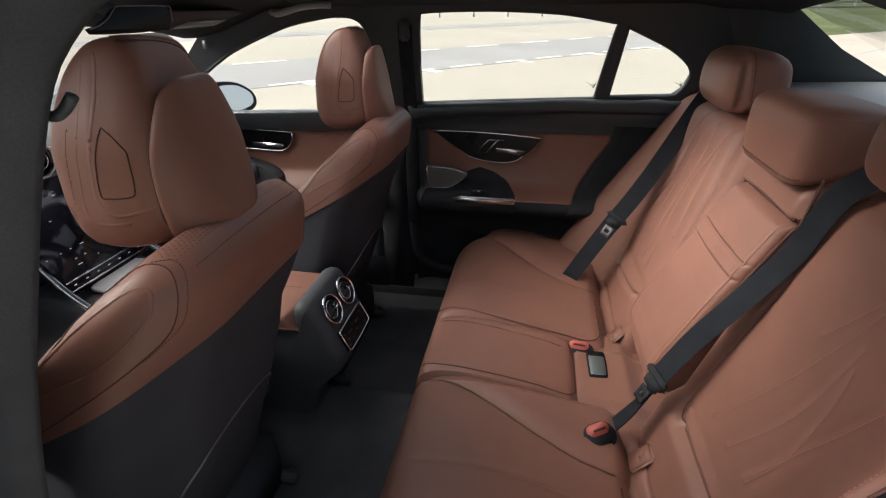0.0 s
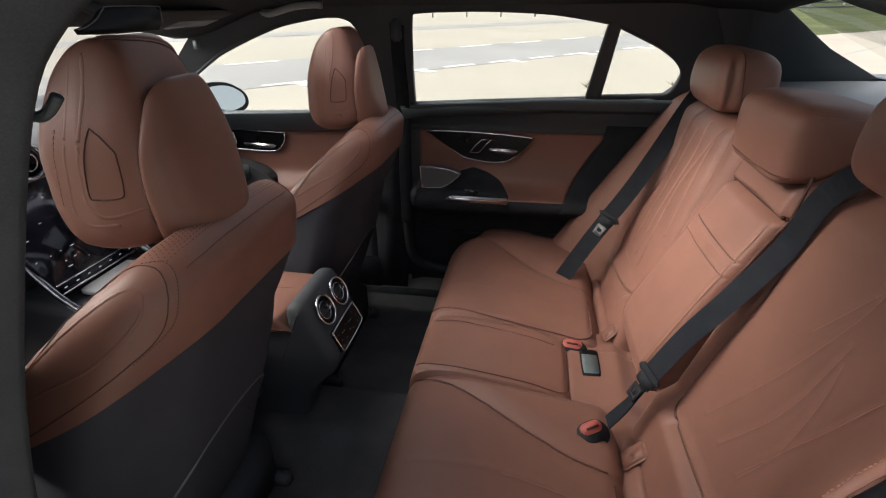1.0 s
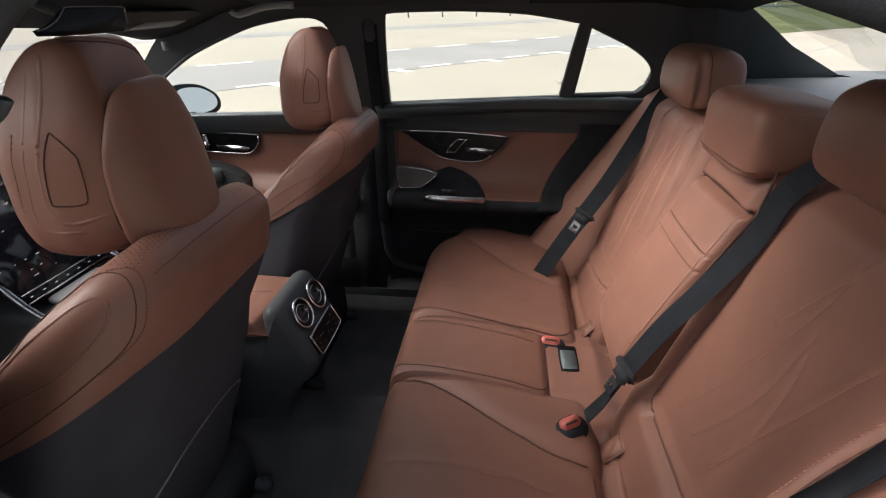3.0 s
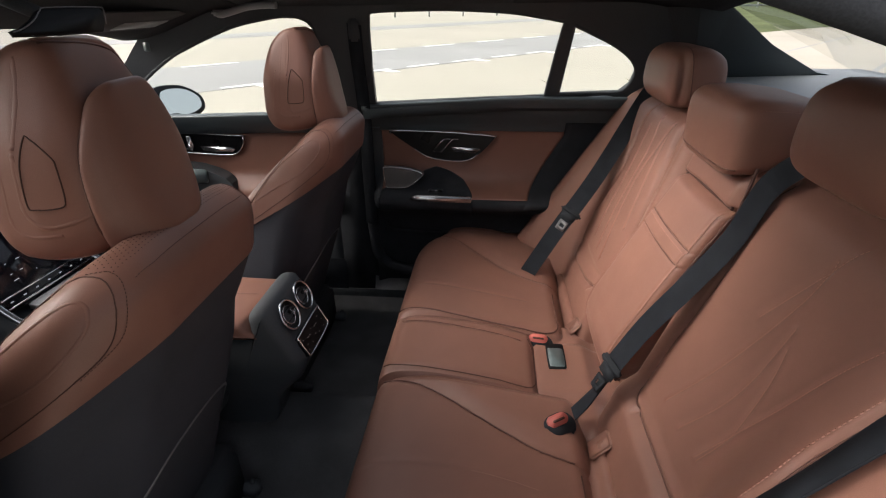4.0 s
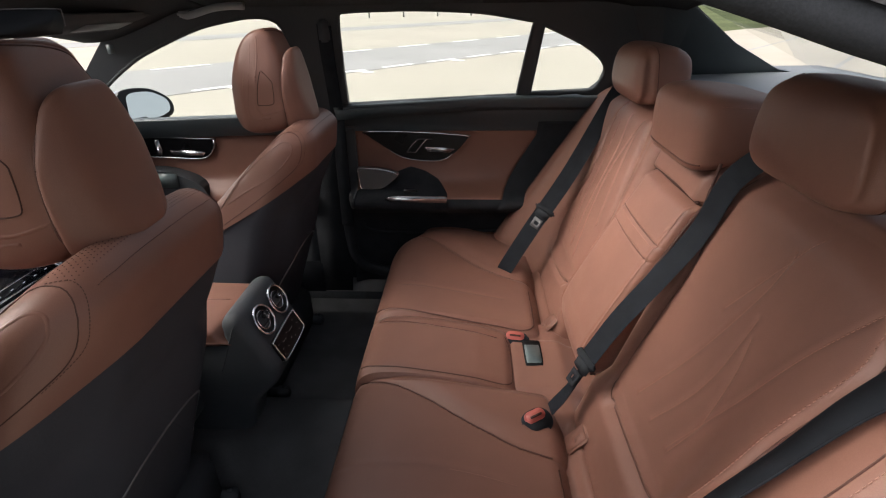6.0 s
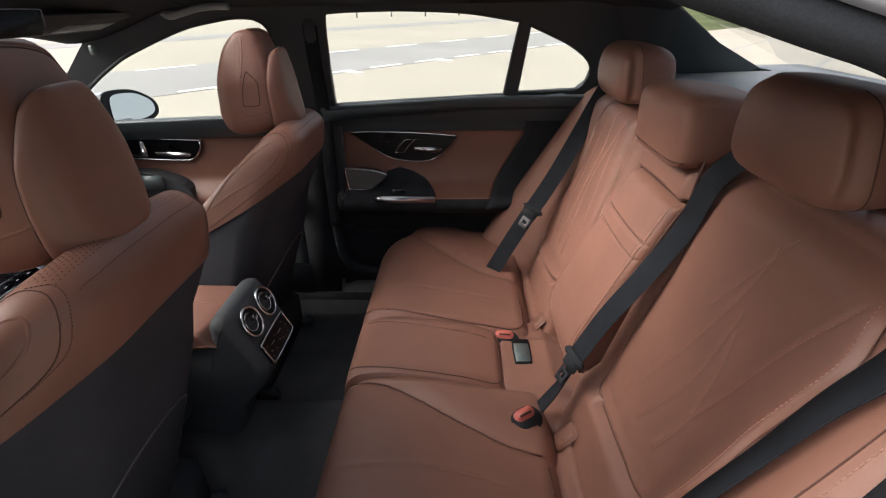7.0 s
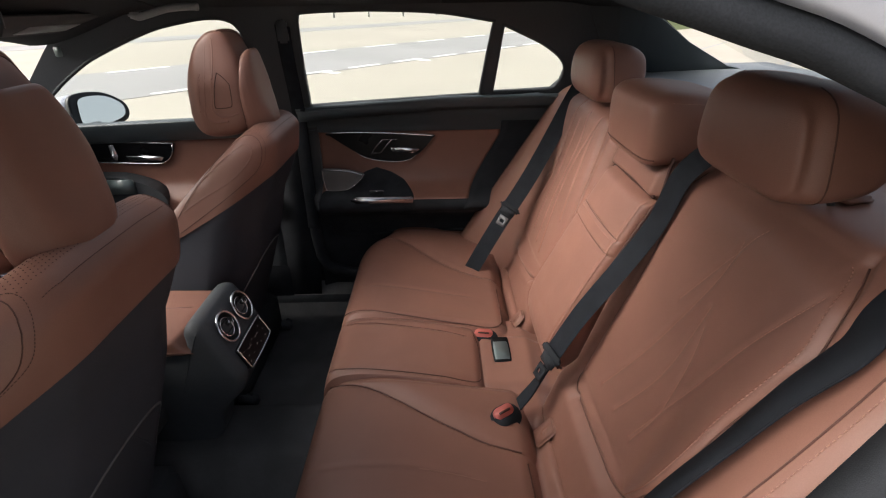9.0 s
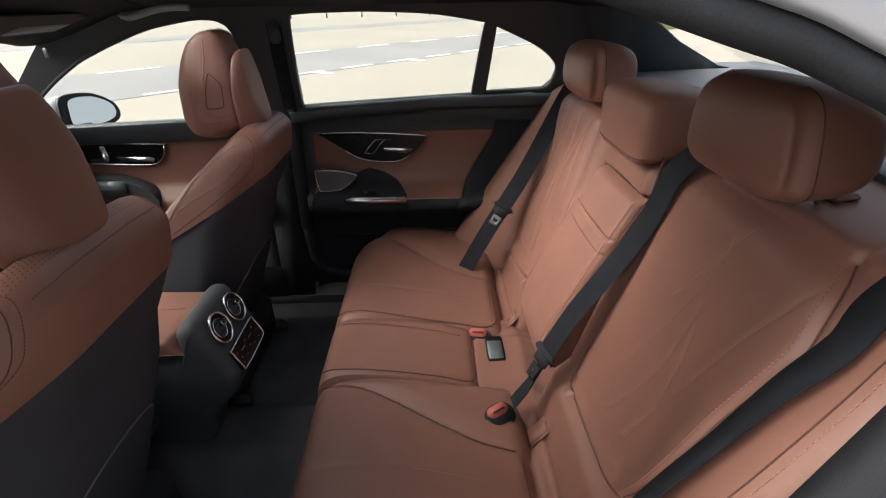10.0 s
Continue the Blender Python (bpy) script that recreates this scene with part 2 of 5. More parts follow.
def pillow(profile, w, power, place, n=96, m=44, radius=0.09):
    """A cushion body: a closed profile (a, b) that swells from nothing at -w to full size and back, squarer the higher the power."""
    p = spline(profile, n, True)
    mid = (p.min(0) + p.max(0)) / 2
    th = np.linspace(-math.pi / 2, math.pi / 2, 4001)
    c = np.sign(np.sin(th)) * np.abs(np.sin(th)) ** (2 / power) * w
    s = np.abs(np.cos(th)) ** (2 / power)
    arc = np.concatenate([[0], np.cumsum(np.hypot(np.diff(c), np.diff(s) * radius))])
    q = np.linspace(0, arc[-1], m + 2)[1:-1]
    c, s = np.interp(q, arc, c), np.interp(q, arc, s)
    A = mid[0] + np.outer(s, p[:, 0] - mid[0])
    B = mid[1] + np.outer(s, p[:, 1] - mid[1])
    C = np.repeat(c[:, None], n, 1)
    P = place(A, B, C)
    ends = place(np.full(2, mid[0]), np.full(2, mid[1]), np.array([-w, w]))
    verts = list(P.reshape(-1, 3)) + [ends[0], ends[1]]
    faces = grid_faces(m, n, 0, False, True)
    faces += [(j, (j + 1) % n, m * n) for j in range(n)] + [((m - 1) * n + j, (m - 1) * n + (j + 1) % n, m * n + 1) for j in range(n)]
    return verts, faces


def plate(outer, holes, place, thick, bevel=0.0):
    """A flat or bent plate: an outline and holes in (a, b), set in space by place(a, b), thick along the given vector."""
    bm = bmesh.new()
    edges = []
    for loop in [outer] + list(holes):
        vs = [bm.verts.new(place(a, b)) for a, b in loop]
        edges += [bm.edges.new((vs[i], vs[(i + 1) % len(vs)])) for i in range(len(vs))]
    bmesh.ops.triangle_fill(bm, use_beauty=True, use_dissolve=False, edges=edges)
    r = bmesh.ops.extrude_face_region(bm, geom=bm.faces[:])
    bmesh.ops.translate(bm, vec=Vector(thick), verts=[v for v in r["geom"] if isinstance(v, bmesh.types.BMVert)])
    return bm


def slab(outline, place, thick, bevel=0.003, seg=2):
    """An outline pulled into a solid with rounded edges."""
    bm = bmesh.new()
    f = bm.faces.new([bm.verts.new(place(a, b)) for a, b in outline])
    r = bmesh.ops.extrude_face_region(bm, geom=[f])
    bmesh.ops.translate(bm, vec=Vector(thick), verts=[v for v in r["geom"] if isinstance(v, bmesh.types.BMVert)])
    if bevel:
        rim = [e for e in bm.edges if len(e.link_faces) == 2 and any(len(fc.verts) == len(outline) for fc in e.link_faces) and len(outline) > 4 or bevel and len(outline) == 4]
        bmesh.ops.bevel(bm, geom=rim, offset=bevel, segments=seg, affect="EDGES", clamp_overlap=True)
    return bm


def box(size, at=(0, 0, 0), bevel=0.004, turn=None, seg=2):
    bm = bmesh.new()
    bmesh.ops.create_cube(bm, size=1.0)
    bmesh.ops.scale(bm, vec=Vector(size), verts=bm.verts)
    if bevel:
        bmesh.ops.bevel(bm, geom=bm.edges[:], offset=bevel, segments=seg, affect="EDGES", clamp_overlap=True)
    if turn is not None:
        bmesh.ops.transform(bm, matrix=turn, verts=bm.verts)
    bmesh.ops.translate(bm, vec=Vector(at), verts=bm.verts)
    return bm


def ribbon(pts, width, thick, side):
    """A flat webbing along pts; side gives the direction of its width at every point."""
    p = np.array(pts, float)
    k = len(p)
    verts = []
    for i in range(k):
        d = p[min(i + 1, k - 1)] - p[max(i - 1, 0)]
        d /= np.linalg.norm(d)
        s = np.array(side[i] if isinstance(side, list) else side, float)
        s = s - d * (s @ d)
        s /= np.linalg.norm(s)
        u = np.cross(d, s)
        for a, b in ((-0.5, -0.5), (-0.46, 0.5), (0.46, 0.5), (0.5, -0.5)):
            verts.append(p[i] + s * a * width + u * b * thick)
    faces = grid_faces(k, 4, 0, False, True) + [(3, 2, 1, 0), tuple((k - 1) * 4 + j for j in range(4))]
    return verts, faces


def drape(geo, pts, way, lift=0.0004):
    """Lays points on a mesh: each is thrown along way from a little before it and stays where it lands."""
    tree = BVHTree.FromPolygons([tuple(map(float, v)) for v in geo[0]], geo[1])
    w = Vector(way).normalized()
    out = []
    for q in pts:
        hit, nrm, _, _ = tree.ray_cast(Vector(q) - w * 0.25, w, 0.6)
        if hit is not None:
            if nrm.dot(w) > 0:
                nrm = -nrm
            out.append(np.array(hit + nrm * lift))
    return out


def stitches(pts, gap=0.0060, r=0.0005):
    """A row of short threads along a line."""
    p = np.array(pts)
    s = np.concatenate([[0], np.cumsum(np.linalg.norm(np.diff(p, axis=0), axis=1))])
    verts, faces = [], []
    for a in np.arange(0, s[-1] - gap * 0.6, gap):
        e = [np.array([np.interp(q, s, p[:, j]) for j in range(3)]) for q in (a, a + gap * 0.6)]
        v, f = tube(e, r, 5)
        faces += [tuple(i + len(verts) for i in ff) for ff in f]
        verts += v
    return verts, faces


def side_plane(x, z):
    """The inside of the far greenhouse, leaning in towards the roof."""
    return 0.66 - 0.345 * (z - 1.03)


def back_x(z):
    """The rear backrest's face."""
    return 0.275 + 0.31 * (z - 0.53)


# ---- ground and distance ----
def ground_sheet():
    g = thing("ground", "pale sunlit concrete apron reaching to the horizon", "ground", kind="structure")
    part("paving", ([(-400, -400, 0), (400, -400, 0), (400, 400, 0), (-400, 400, 0)], [(0, 1, 2, 3)]), PAVING, g, smooth=False)
    return g


ground_sheet()
# the lane crosses the view at a slant: a point on its near edge, and its direction
LANE_AT, LANE_DIR = np.array([-4.55, 7.4]), np.array([0.676, 0.737])
LANE_DIR = LANE_DIR / np.linalg.norm(LANE_DIR)
LANE_OUT = np.array([-LANE_DIR[1], LANE_DIR[0]])


def lane_strip(along0, along1, out0, out1, z0=0.004, z1=0.008):
    c = [LANE_AT + LANE_DIR * a + LANE_OUT * o for a, o in ((along0, out0), (along1, out0), (along1, out1), (along0, out1))]
    v = [(*q, z0) for q in c] + [(*q, z1) for q in c]
    return v, [(4, 5, 6, 7), (0, 1, 5, 4), (1, 2, 6, 5), (2, 3, 7, 6), (3, 0, 4, 7)]


lane = thing("road", "light grey asphalt lane with dashed white lines", "road", kind="structure")
part("lane_surface", lane_strip(-120, 140, -0.05, 4.1, 0.0, 0.006), ASPHALT, lane, smooth=False)
for k in range(-12, 26):
    part("lane_dash", lane_strip(k * 1.35, k * 1.35 + 0.85, 0.02, 0.16, 0.006, 0.012), LINE, lane, smooth=False)
    part("lane_dash", lane_strip(k * 2.4 + 0.5, k * 2.4 + 1.8, 3.86, 4.0, 0.006, 0.012), LINE, lane, smooth=False)
    if k % 2 == 0:
        part("bay_tick", lane_strip(k * 1.35 + 0.55, k * 1.35 + 0.75, -0.40, 0.02, 0.006, 0.012), LINE, lane, smooth=False)
for p, q in (((7.0, 13.1), (13.5, 20.6)), ((5.4, 7.6), (11.0, 14.4))):
    d = (np.array(q) - np.array(p)) / np.hypot(q[0] - p[0], q[1] - p[1]) @ np.array([[0, 1], [-1, 0]]) * 0.05
    part("paving_joint", ([(*(np.array(c) + e), 0.004) for c, e in ((p, d), (q, d), (q, -d), (p, -d))], [(0, 1, 2, 3)]), ASPHALT, lane, smooth=False)
part("far_lane", lane_strip(-120, 160, 13.5, 16.5, 0.0, 0.006), ASPHALT, lane, smooth=False)


# ---- car shell ----
FRONT_GLASS = [(-1.25, 0.938), (-1.165, 1.042), (-1.10, 1.092), (-1.02, 1.140), (-0.94, 1.179), (-0.766, 1.242), (-0.65, 1.266), (-0.58, 1.273), (-0.530, 1.264), (-0.505, 1.228), (-0.517, 1.10), (-0.53, 0.985), (-0.73, 0.968), (-1.0, 0.950)]
REAR_GLASS = [(-0.358, 1.013), (-0.353, 1.161), (-0.343, 1.268), (-0.325, 1.282), (-0.20, 1.286), (-0.091, 1.285), (0.06, 1.276), (0.192, 1.2545), (0.205, 1.251), (0.2035, 1.241), (0.19, 1.16), (0.174, 1.052), (0.172, 1.040), (0.158, 1.0395), (-0.10, 1.027)]
QUARTER_GLASS = [(0.2285, 1.231), (0.230, 1.243), (0.242, 1.2385), (0.289, 1.218), (0.354, 1.187), (0.405, 1.150), (0.424, 1.115), (0.415, 1.078), (0.390, 1.054), (0.30, 1.050), (0.222, 1.0466), (0.208, 1.046), (0.2095, 1.060), (0.2175, 1.13)]


def on_side(a, b):
    return (a, side_plane(a, b), b)


shell = thing("wall_side", "charcoal pillar trim round the side windows", "pillar trim", kind="structure")
outer = [(-1.50, 0.90), (-1.36, 0.965), (-1.19, 1.10), (-1.088, 1.19), (-1.038, 1.232), (-1.0, 1.275), (-0.9, 1.34), (0.55, 1.34), (0.62, 1.29), (0.75, 1.20), (0.9, 1.10), (0.95, 1.03), (0.45, 1.03), (0.35, 1.045), (-0.35, 1.0), (-0.52, 0.965), (-1.0, 0.935)]
part("pillar_panel", plate(outer, [FRONT_GLASS, REAR_GLASS, QUARTER_GLASS], on_side, (0, 0.022, 0.005)), SOFT_BLACK, shell, smooth=False)
for nm, loop in (("front", FRONT_GLASS), ("rear", REAR_GLASS), ("quarter", QUARTER_GLASS)):
    w = thing("window_" + nm, "clear side window glass in a black rubber seal", "car window", kind="structure")
    pane = part("pane", plate(loop, [], lambda a, b: (a, side_plane(a, b) + 0.014, b), (0, 0.004, 0)), PANE, w, smooth=False)
    pane.visible_shadow = False
    ring = spline([on_side(a, b) for a, b in loop], 120, True)
    part("rubber_seal", tube(ring + np.array([0, 0.004, 0]), 0.006, 6, True), SOFT_BLACK, w)


def headliner_z(x, y):
    far = smooth01((y + 0.45) / 0.5)
    z = 1.350 - (0.012 + 0.038 * far) * np.abs(y / 0.56) ** 2.4
    return z - 0.085 * smooth01((-0.72 - x) / 0.36) - 0.05 * far * smooth01((x - 0.35) / 0.35)


roof = thing("ceiling", "dark cloth headliner of the car roof", "headliner", kind="structure")
# unseen roof opening, added and sized only to bring daylight onto the seats
ROOF_LIGHT_HOLE = (-0.70, 0.06, -0.31, 0.31)
for nm, mat, x0, x1, y0, y1, up, thick, lab in (("headliner", HEADLINER, -1.10, 0.58, -0.56, 0.58, 0.0, 0.03, ""), ("roof_skin", SILVER_PAINT, -1.12, 0.50, -0.60, 0.62, 0.06, 0.01, "silver painted roof skin")):
    a0, a1, c0, c1 = ROOF_LIGHT_HOLE
    for xs, ys in (((x0, a0), (y0, y1)), ((a1, x1), (y0, y1)), ((a0, a1), (y0, c0)), ((a0, a1), (c1, y1))):
        X, Y = np.meshgrid(np.linspace(*xs, 20), np.linspace(*ys, 20), indexing="ij")
        part(nm, sheet(np.stack([X, Y, headliner_z(X, Y) + up], 2), (0, 0, thick)), mat, roof, lab)
# pane over the added opening
sunroof = thing("window_roof_added", "unseen glass roof opening added to let daylight onto the seats", "sunroof", kind="structure")
a0, a1, c0, c1 = ROOF_LIGHT_HOLE
pane = part("pane", ([(a0, c0, 1.40), (a1, c0, 1.40), (a1, c1, 1.40), (a0, c1, 1.40)], [(0, 1, 2, 3)]), PANE, sunroof, smooth=False)
pane.visible_shadow = False

floor = thing("floor", "black carpeted car floor with centre tunnel", "floor", kind="structure")
X, Y = np.meshgrid(np.linspace(-1.7, 0.35, 60), np.linspace(-0.80, 0.74, 60), indexing="ij")
Z = 0.24 + 0.10 * smooth01((0.17 - np.abs(Y)) / 0.10) + 0.14 * smooth01((np.abs(Y - 0.0) - 0.66) / 0.05)
part("carpet", sheet(np.stack([X, Y, Z], 2), (0, 0, -0.05)), CARPET, floor)

# ---- far rear door ----
DOOR_PROFILE = spline([(0.635, 1.045), (0.632, 1.03), (0.655, 0.985), (0.69, 0.938), (0.70, 0.90), (0.70, 0.82), (0.685, 0.765), (0.645, 0.735), (0.60, 0.722), (0.585, 0.705), (0.60, 0.68), (0.66, 0.645), (0.69, 0.58), (0.70, 0.48), (0.705, 0.36)], 90)


def door_y(z):
    z0, y0 = DOOR_PROFILE[::-1, 1], DOOR_PROFILE[::-1, 0]
    return np.interp(z, z0, y0)


def door_sheet(x0, x1, z0, z1, nx=40, nz=30, proud=0.0, fn=None):
    X, Z = np.meshgrid(np.linspace(x0, x1, nx), np.linspace(z0, z1, nz), indexing="ij")
    if fn is not None:
        X, Z = fn(X, Z)
    Y = 0.70 - (0.70 - door_y(Z)) * np.where(Z > 0.93, 1.0, smooth01((X + 0.405) / 0.05))
    return sheet(np.stack([X, Y - proud, Z], 2), (0, 0.06, 0))


def belt_rise(X, Z):
    return X, Z + 0.062 * np.minimum(X + 0.36, 0.46) * smooth01((Z - 0.965) / 0.05)


rear_door = thing("rear_door", "closed rear door with charcoal upper, brown leather insert and chrome pull", "car door")
part("upper_pad", door_sheet(-0.40, 0.50, 0.925, 1.013, 40, 24, 0.004, belt_rise), CHARCOAL, rear_door)
# the rounded top of the door under the glass
u, w = np.meshgrid(np.linspace(-0.395, 0.44, 50), np.linspace(0, 1, 12), indexing="ij")
top_z = 1.003 + 0.062 * np.minimum(u + 0.36, 0.46) + 0.008 * np.sin(w * math.pi / 2)
part("belt_ledge", sheet(np.stack([u, 0.634 + 0.032 * (1 - np.cos(w * math.pi / 2)), top_z], 2), (0, 0.004, -0.03)), CHARCOAL, rear_door)


def insert_end(Z):
    return 0.245 - 0.58 * np.clip(0.91 - Z, 0, 1)


part("leather_insert", door_sheet(-0.355, 0.36, 0.719, 0.944, 50, 40, 0.0, lambda X, Z: (-0.355 + (X + 0.355) / 0.715 * (insert_end(Z) + 0.355), Z - 0.010 * smooth01((X + 0.1) / 0.4) * smooth01((Z - 0.85) / 0.09))), LEATHER, rear_door, "brown leather door insert")
part("rear_panel", door_sheet(0.0, 0.55, 0.690, 0.958, 24, 30, 0.005, lambda X, Z: (insert_end(Z) + X, Z)), RUBBER, rear_door)
part("lower_panel", door_sheet(-0.40, 0.45, 0.34, 0.721, 40, 40, 0.003), RUBBER, rear_door)
part("door_edge", door_sheet(-0.40, -0.352, 0.69, 0.945, 8, 30, 0.004), SOFT_BLACK, rear_door)


def on_door(a, b, proud=0.006):
    return (a, float(door_y(b)) - proud, b)


def bezel(name, loop, proud, mat, rim, parent, r=0.0016, n=90, thick=0.02, label=""):
    lp = [tuple(q) for q in spline(loop, n, True)]
    y_face = min(float(door_y(b)) for a, b in lp) - proud
    ob = part(name, plate(lp, [], lambda a, b: (a, y_face, b), (0, thick, 0)), mat, parent, label, smooth=False)
    if rim:
        part("chrome_rim", tube([(a, y_face - 0.0005, b) for a, b in lp], r, 6, True), rim, ob)
    return ob


handle_panel = bezel("handle_panel", [(-0.318, 0.918), (-0.312, 0.924), (-0.15, 0.922), (0.015, 0.910), (0.022, 0.903), (-0.012, 0.862), (-0.055, 0.832), (-0.10, 0.826), (-0.165, 0.831), (-0.215, 0.848), (-0.265, 0.880)], 0.010, GLOSS, None, rear_door, label="piano black handle panel with chrome rim")
part("chrome_strip", tube([on_door(a, b, 0.0115) for a, b in spline([(-0.318, 0.914), (-0.311, 0.924), (-0.15, 0.922), (0.015, 0.910), (0.023, 0.904)], 40)], 0.0028, 6), CHROME, handle_panel)
part("lower_rim", tube([on_door(a, b, 0.020) for a, b in spline([(-0.24, 0.866), (-0.205, 0.843), (-0.165, 0.832), (-0.10, 0.826), (-0.056, 0.833), (-0.03, 0.850)], 40)], 0.0010, 6), CHROME, handle_panel)
part("door_release", slab([(-0.118, 0.873), (-0.03, 0.869), (-0.022, 0.864), (-0.04, 0.853), (-0.112, 0.857)], lambda a, b: on_door(a, b, 0.019), (0, 0.008, 0), 0.002), CHROME, handle_panel, "chrome door release lever")
part("seat_switch", tube([on_door(a, b, 0.022) for a, b in ((-0.18, 0.857), (-0.15, 0.857), (-0.128, 0.885), (-0.112, 0.901), (-0.095, 0.901), (-0.142, 0.901), (-0.165, 0.878), (-0.18, 0.857))], 0.0015, 5), CHROME, handle_panel)
speaker = bezel("speaker_grille", [(-0.343, 0.806), (-0.335, 0.813), (-0.26, 0.808), (-0.212, 0.794), (-0.215, 0.782), (-0.25, 0.752), (-0.275, 0.742), (-0.328, 0.741), (-0.338, 0.75)], 0.012, MESH_METAL, CHROME, rear_door, 0.0022, 70, 0.02, "perforated metal speaker grille with chrome rim")
POD_Z = [0.60, 0.735, 0.762, 0.790, 0.803]


def pod_shape(X, Z):
    u = (X + 0.352) / 0.307
    left = np.interp(Z, POD_Z, [-0.352, -0.352, -0.252, -0.210, -0.172])
    right = np.interp(Z, [0.60, 0.700, 0.728, 0.765, 0.790, 0.803], [-0.040, -0.040, -0.045, -0.080, -0.125, -0.168])
    return left + u * (right - left), Z


part("switch_pod", door_sheet(-0.352, -0.045, 0.640, 0.803, 40, 60, 0.0065, pod_shape), RUBBER, rear_door)
ARM = 0.570
part("pull_bar", slab([(-0.246, 0.7325), (-0.225, 0.7415), (-0.048, 0.739), (-0.043, 0.734), (-0.046, 0.7235), (-0.23, 0.7245)], lambda a, b: (a, ARM - 0.004 + (b - 0.732) * 0.6, b), (0, 0.012, 0), 0.002), CHROME, rear_door, "brushed chrome pull bar")
part("pull_cup", box((0.19, 0.10, 0.028), (-0.145, ARM + 0.065, 0.712), 0.010), SOFT_BLACK, rear_door)
part("window_switch", box((0.045, 0.02, 0.007), (-0.165, ARM + 0.034, 0.748), 0.002), GLOSS, rear_door)
for a in (-0.178, -0.160):
    part("switch_rim", box((0.012, 0.003, 0.003), (a, ARM + 0.024, 0.752), 0.001), CHROME, rear_door)
part("map_pocket", tube([on_door(a, b, 0.012) for a, b in spline([(-0.345, 0.60), (-0.33, 0.575), (-0.2, 0.565), (0.0, 0.57), (0.2, 0.58)], 30)], 0.006, 8), RUBBER, rear_door)

# sill and the pillar below the belt
sill = thing("trim", "black plastic door sill and lower pillar cover", "sill trim", kind="structure")
sill_line = spline([(-0.40, 0.99), (-0.405, 0.75), (-0.40, 0.55), (-0.385, 0.46), (-0.33, 0.415), (-0.2, 0.40), (0.1, 0.40)], 60)
part("sill_seal", tube([(a, 0.683, b) for a, b in sill_line], 0.020, 10), RUBBER, sill)
part("pillar_lower", box((0.15, 0.06, 0.86), (-0.47, 0.715, 0.575), 0.02), RUBBER, sill)
part("sill_cover", box((1.10, 0.06, 0.30), (-1.05, 0.712, 0.30), 0.02), RUBBER, sill)
part("sill_plate", box((1.6, 0.12, 0.10), (-0.30, 0.735, 0.28), 0.02), RUBBER, sill)

# ---- far front door ----
front_door = thing("front_door", "closed front door with charcoal upper, brown leather panel and black switch panel", "car door")


def fdoor_sheet(x0, x1, z0, z1, y, fn=None, nx=30, nz=16):
    X, Z = np.meshgrid(np.linspace(x0, x1, nx), np.linspace(z0, z1, nz), indexing="ij")
    if fn:
        Z = fn(X, Z)
    return sheet(np.stack([X, y(X, Z), Z], 2), (0, 0.05, 0))


part("upper_pad", fdoor_sheet(-1.6, -0.53, 0.915, 0.985, lambda X, Z: 0.70 - 0.06 * np.sin(np.clip((Z - 0.90) / 0.085, 0, 1) * 1.5), lambda X, Z: Z + 0.035 * (X + 0.6) * 0.9), CHARCOAL, front_door)
part("leather_panel", fdoor_sheet(-1.6, -0.53, 0.66, 0.917, lambda X, Z: 0.715 - 0.05 * smooth01((0.76 - Z) / 0.06), lambda X, Z: Z + 0.03 * (X + 0.6) * smooth01((Z - 0.8) / 0.1)), LEATHER, front_door, "brown leather door panel")
part("lower_panel", fdoor_sheet(-1.6, -0.53, 0.30, 0.662, lambda X, Z: 0.70 + 0 * X), SOFT_BLACK, front_door)


def on_fdoor(a, b, proud=0.01):
    return (a, 0.715 - proud, b)


lp = [tuple(q) for q in spline([(-1.45, 0.895), (-1.2, 0.905), (-0.865, 0.897), (-0.845, 0.89), (-0.848, 0.868), (-0.875, 0.836), (-0.93, 0.828), (-1.15, 0.838), (-1.45, 0.85)], 80, True)]
fpanel = part("switch_panel", plate(lp, [], lambda a, b: on_fdoor(a, b, 0.008), (0, 0.02, 0)), GLOSS, front_door, smooth=False)
part("chrome_rim", tube([on_fdoor(a, b, 0.0095) for a, b in lp], 0.0028, 6, True), CHROME, fpanel)
part("door_release", slab([(-1.005, 0.858), (-0.895, 0.856), (-0.88, 0.85), (-0.89, 0.838), (-0.995, 0.841)], lambda a, b: on_fdoor(a, b, 0.018), (0, 0.008, 0), 0.002), CHROME, fpanel, "chrome door release lever")
part("seat_switch", slab([(-1.05, 0.895), (-1.035, 0.895), (-1.03, 0.86), (-1.035, 0.842), (-1.09, 0.842), (-1.09, 0.853), (-1.05, 0.853)], lambda a, b: on_fdoor(a, b, 0.02), (0, 0.01, 0), 0.002), CHROME, fpanel, "chrome seat shaped switch")
lp = [tuple(q) for q in spline([(-1.5, 0.79), (-1.1, 0.80), (-0.98, 0.785), (-0.90, 0.745), (-0.885, 0.70), (-0.95, 0.67), (-1.5, 0.66)], 60, True)]
part("armrest_pod", plate(lp, [], lambda a, b: (a, 0.655, b), (0, 0.06, 0)), SOFT_BLACK, front_door, smooth=False)
part("armrest_speaker", box((0.09, 0.012, 0.05), (-1.02, 0.652, 0.765), 0.004), GREY_PLASTIC, front_door)

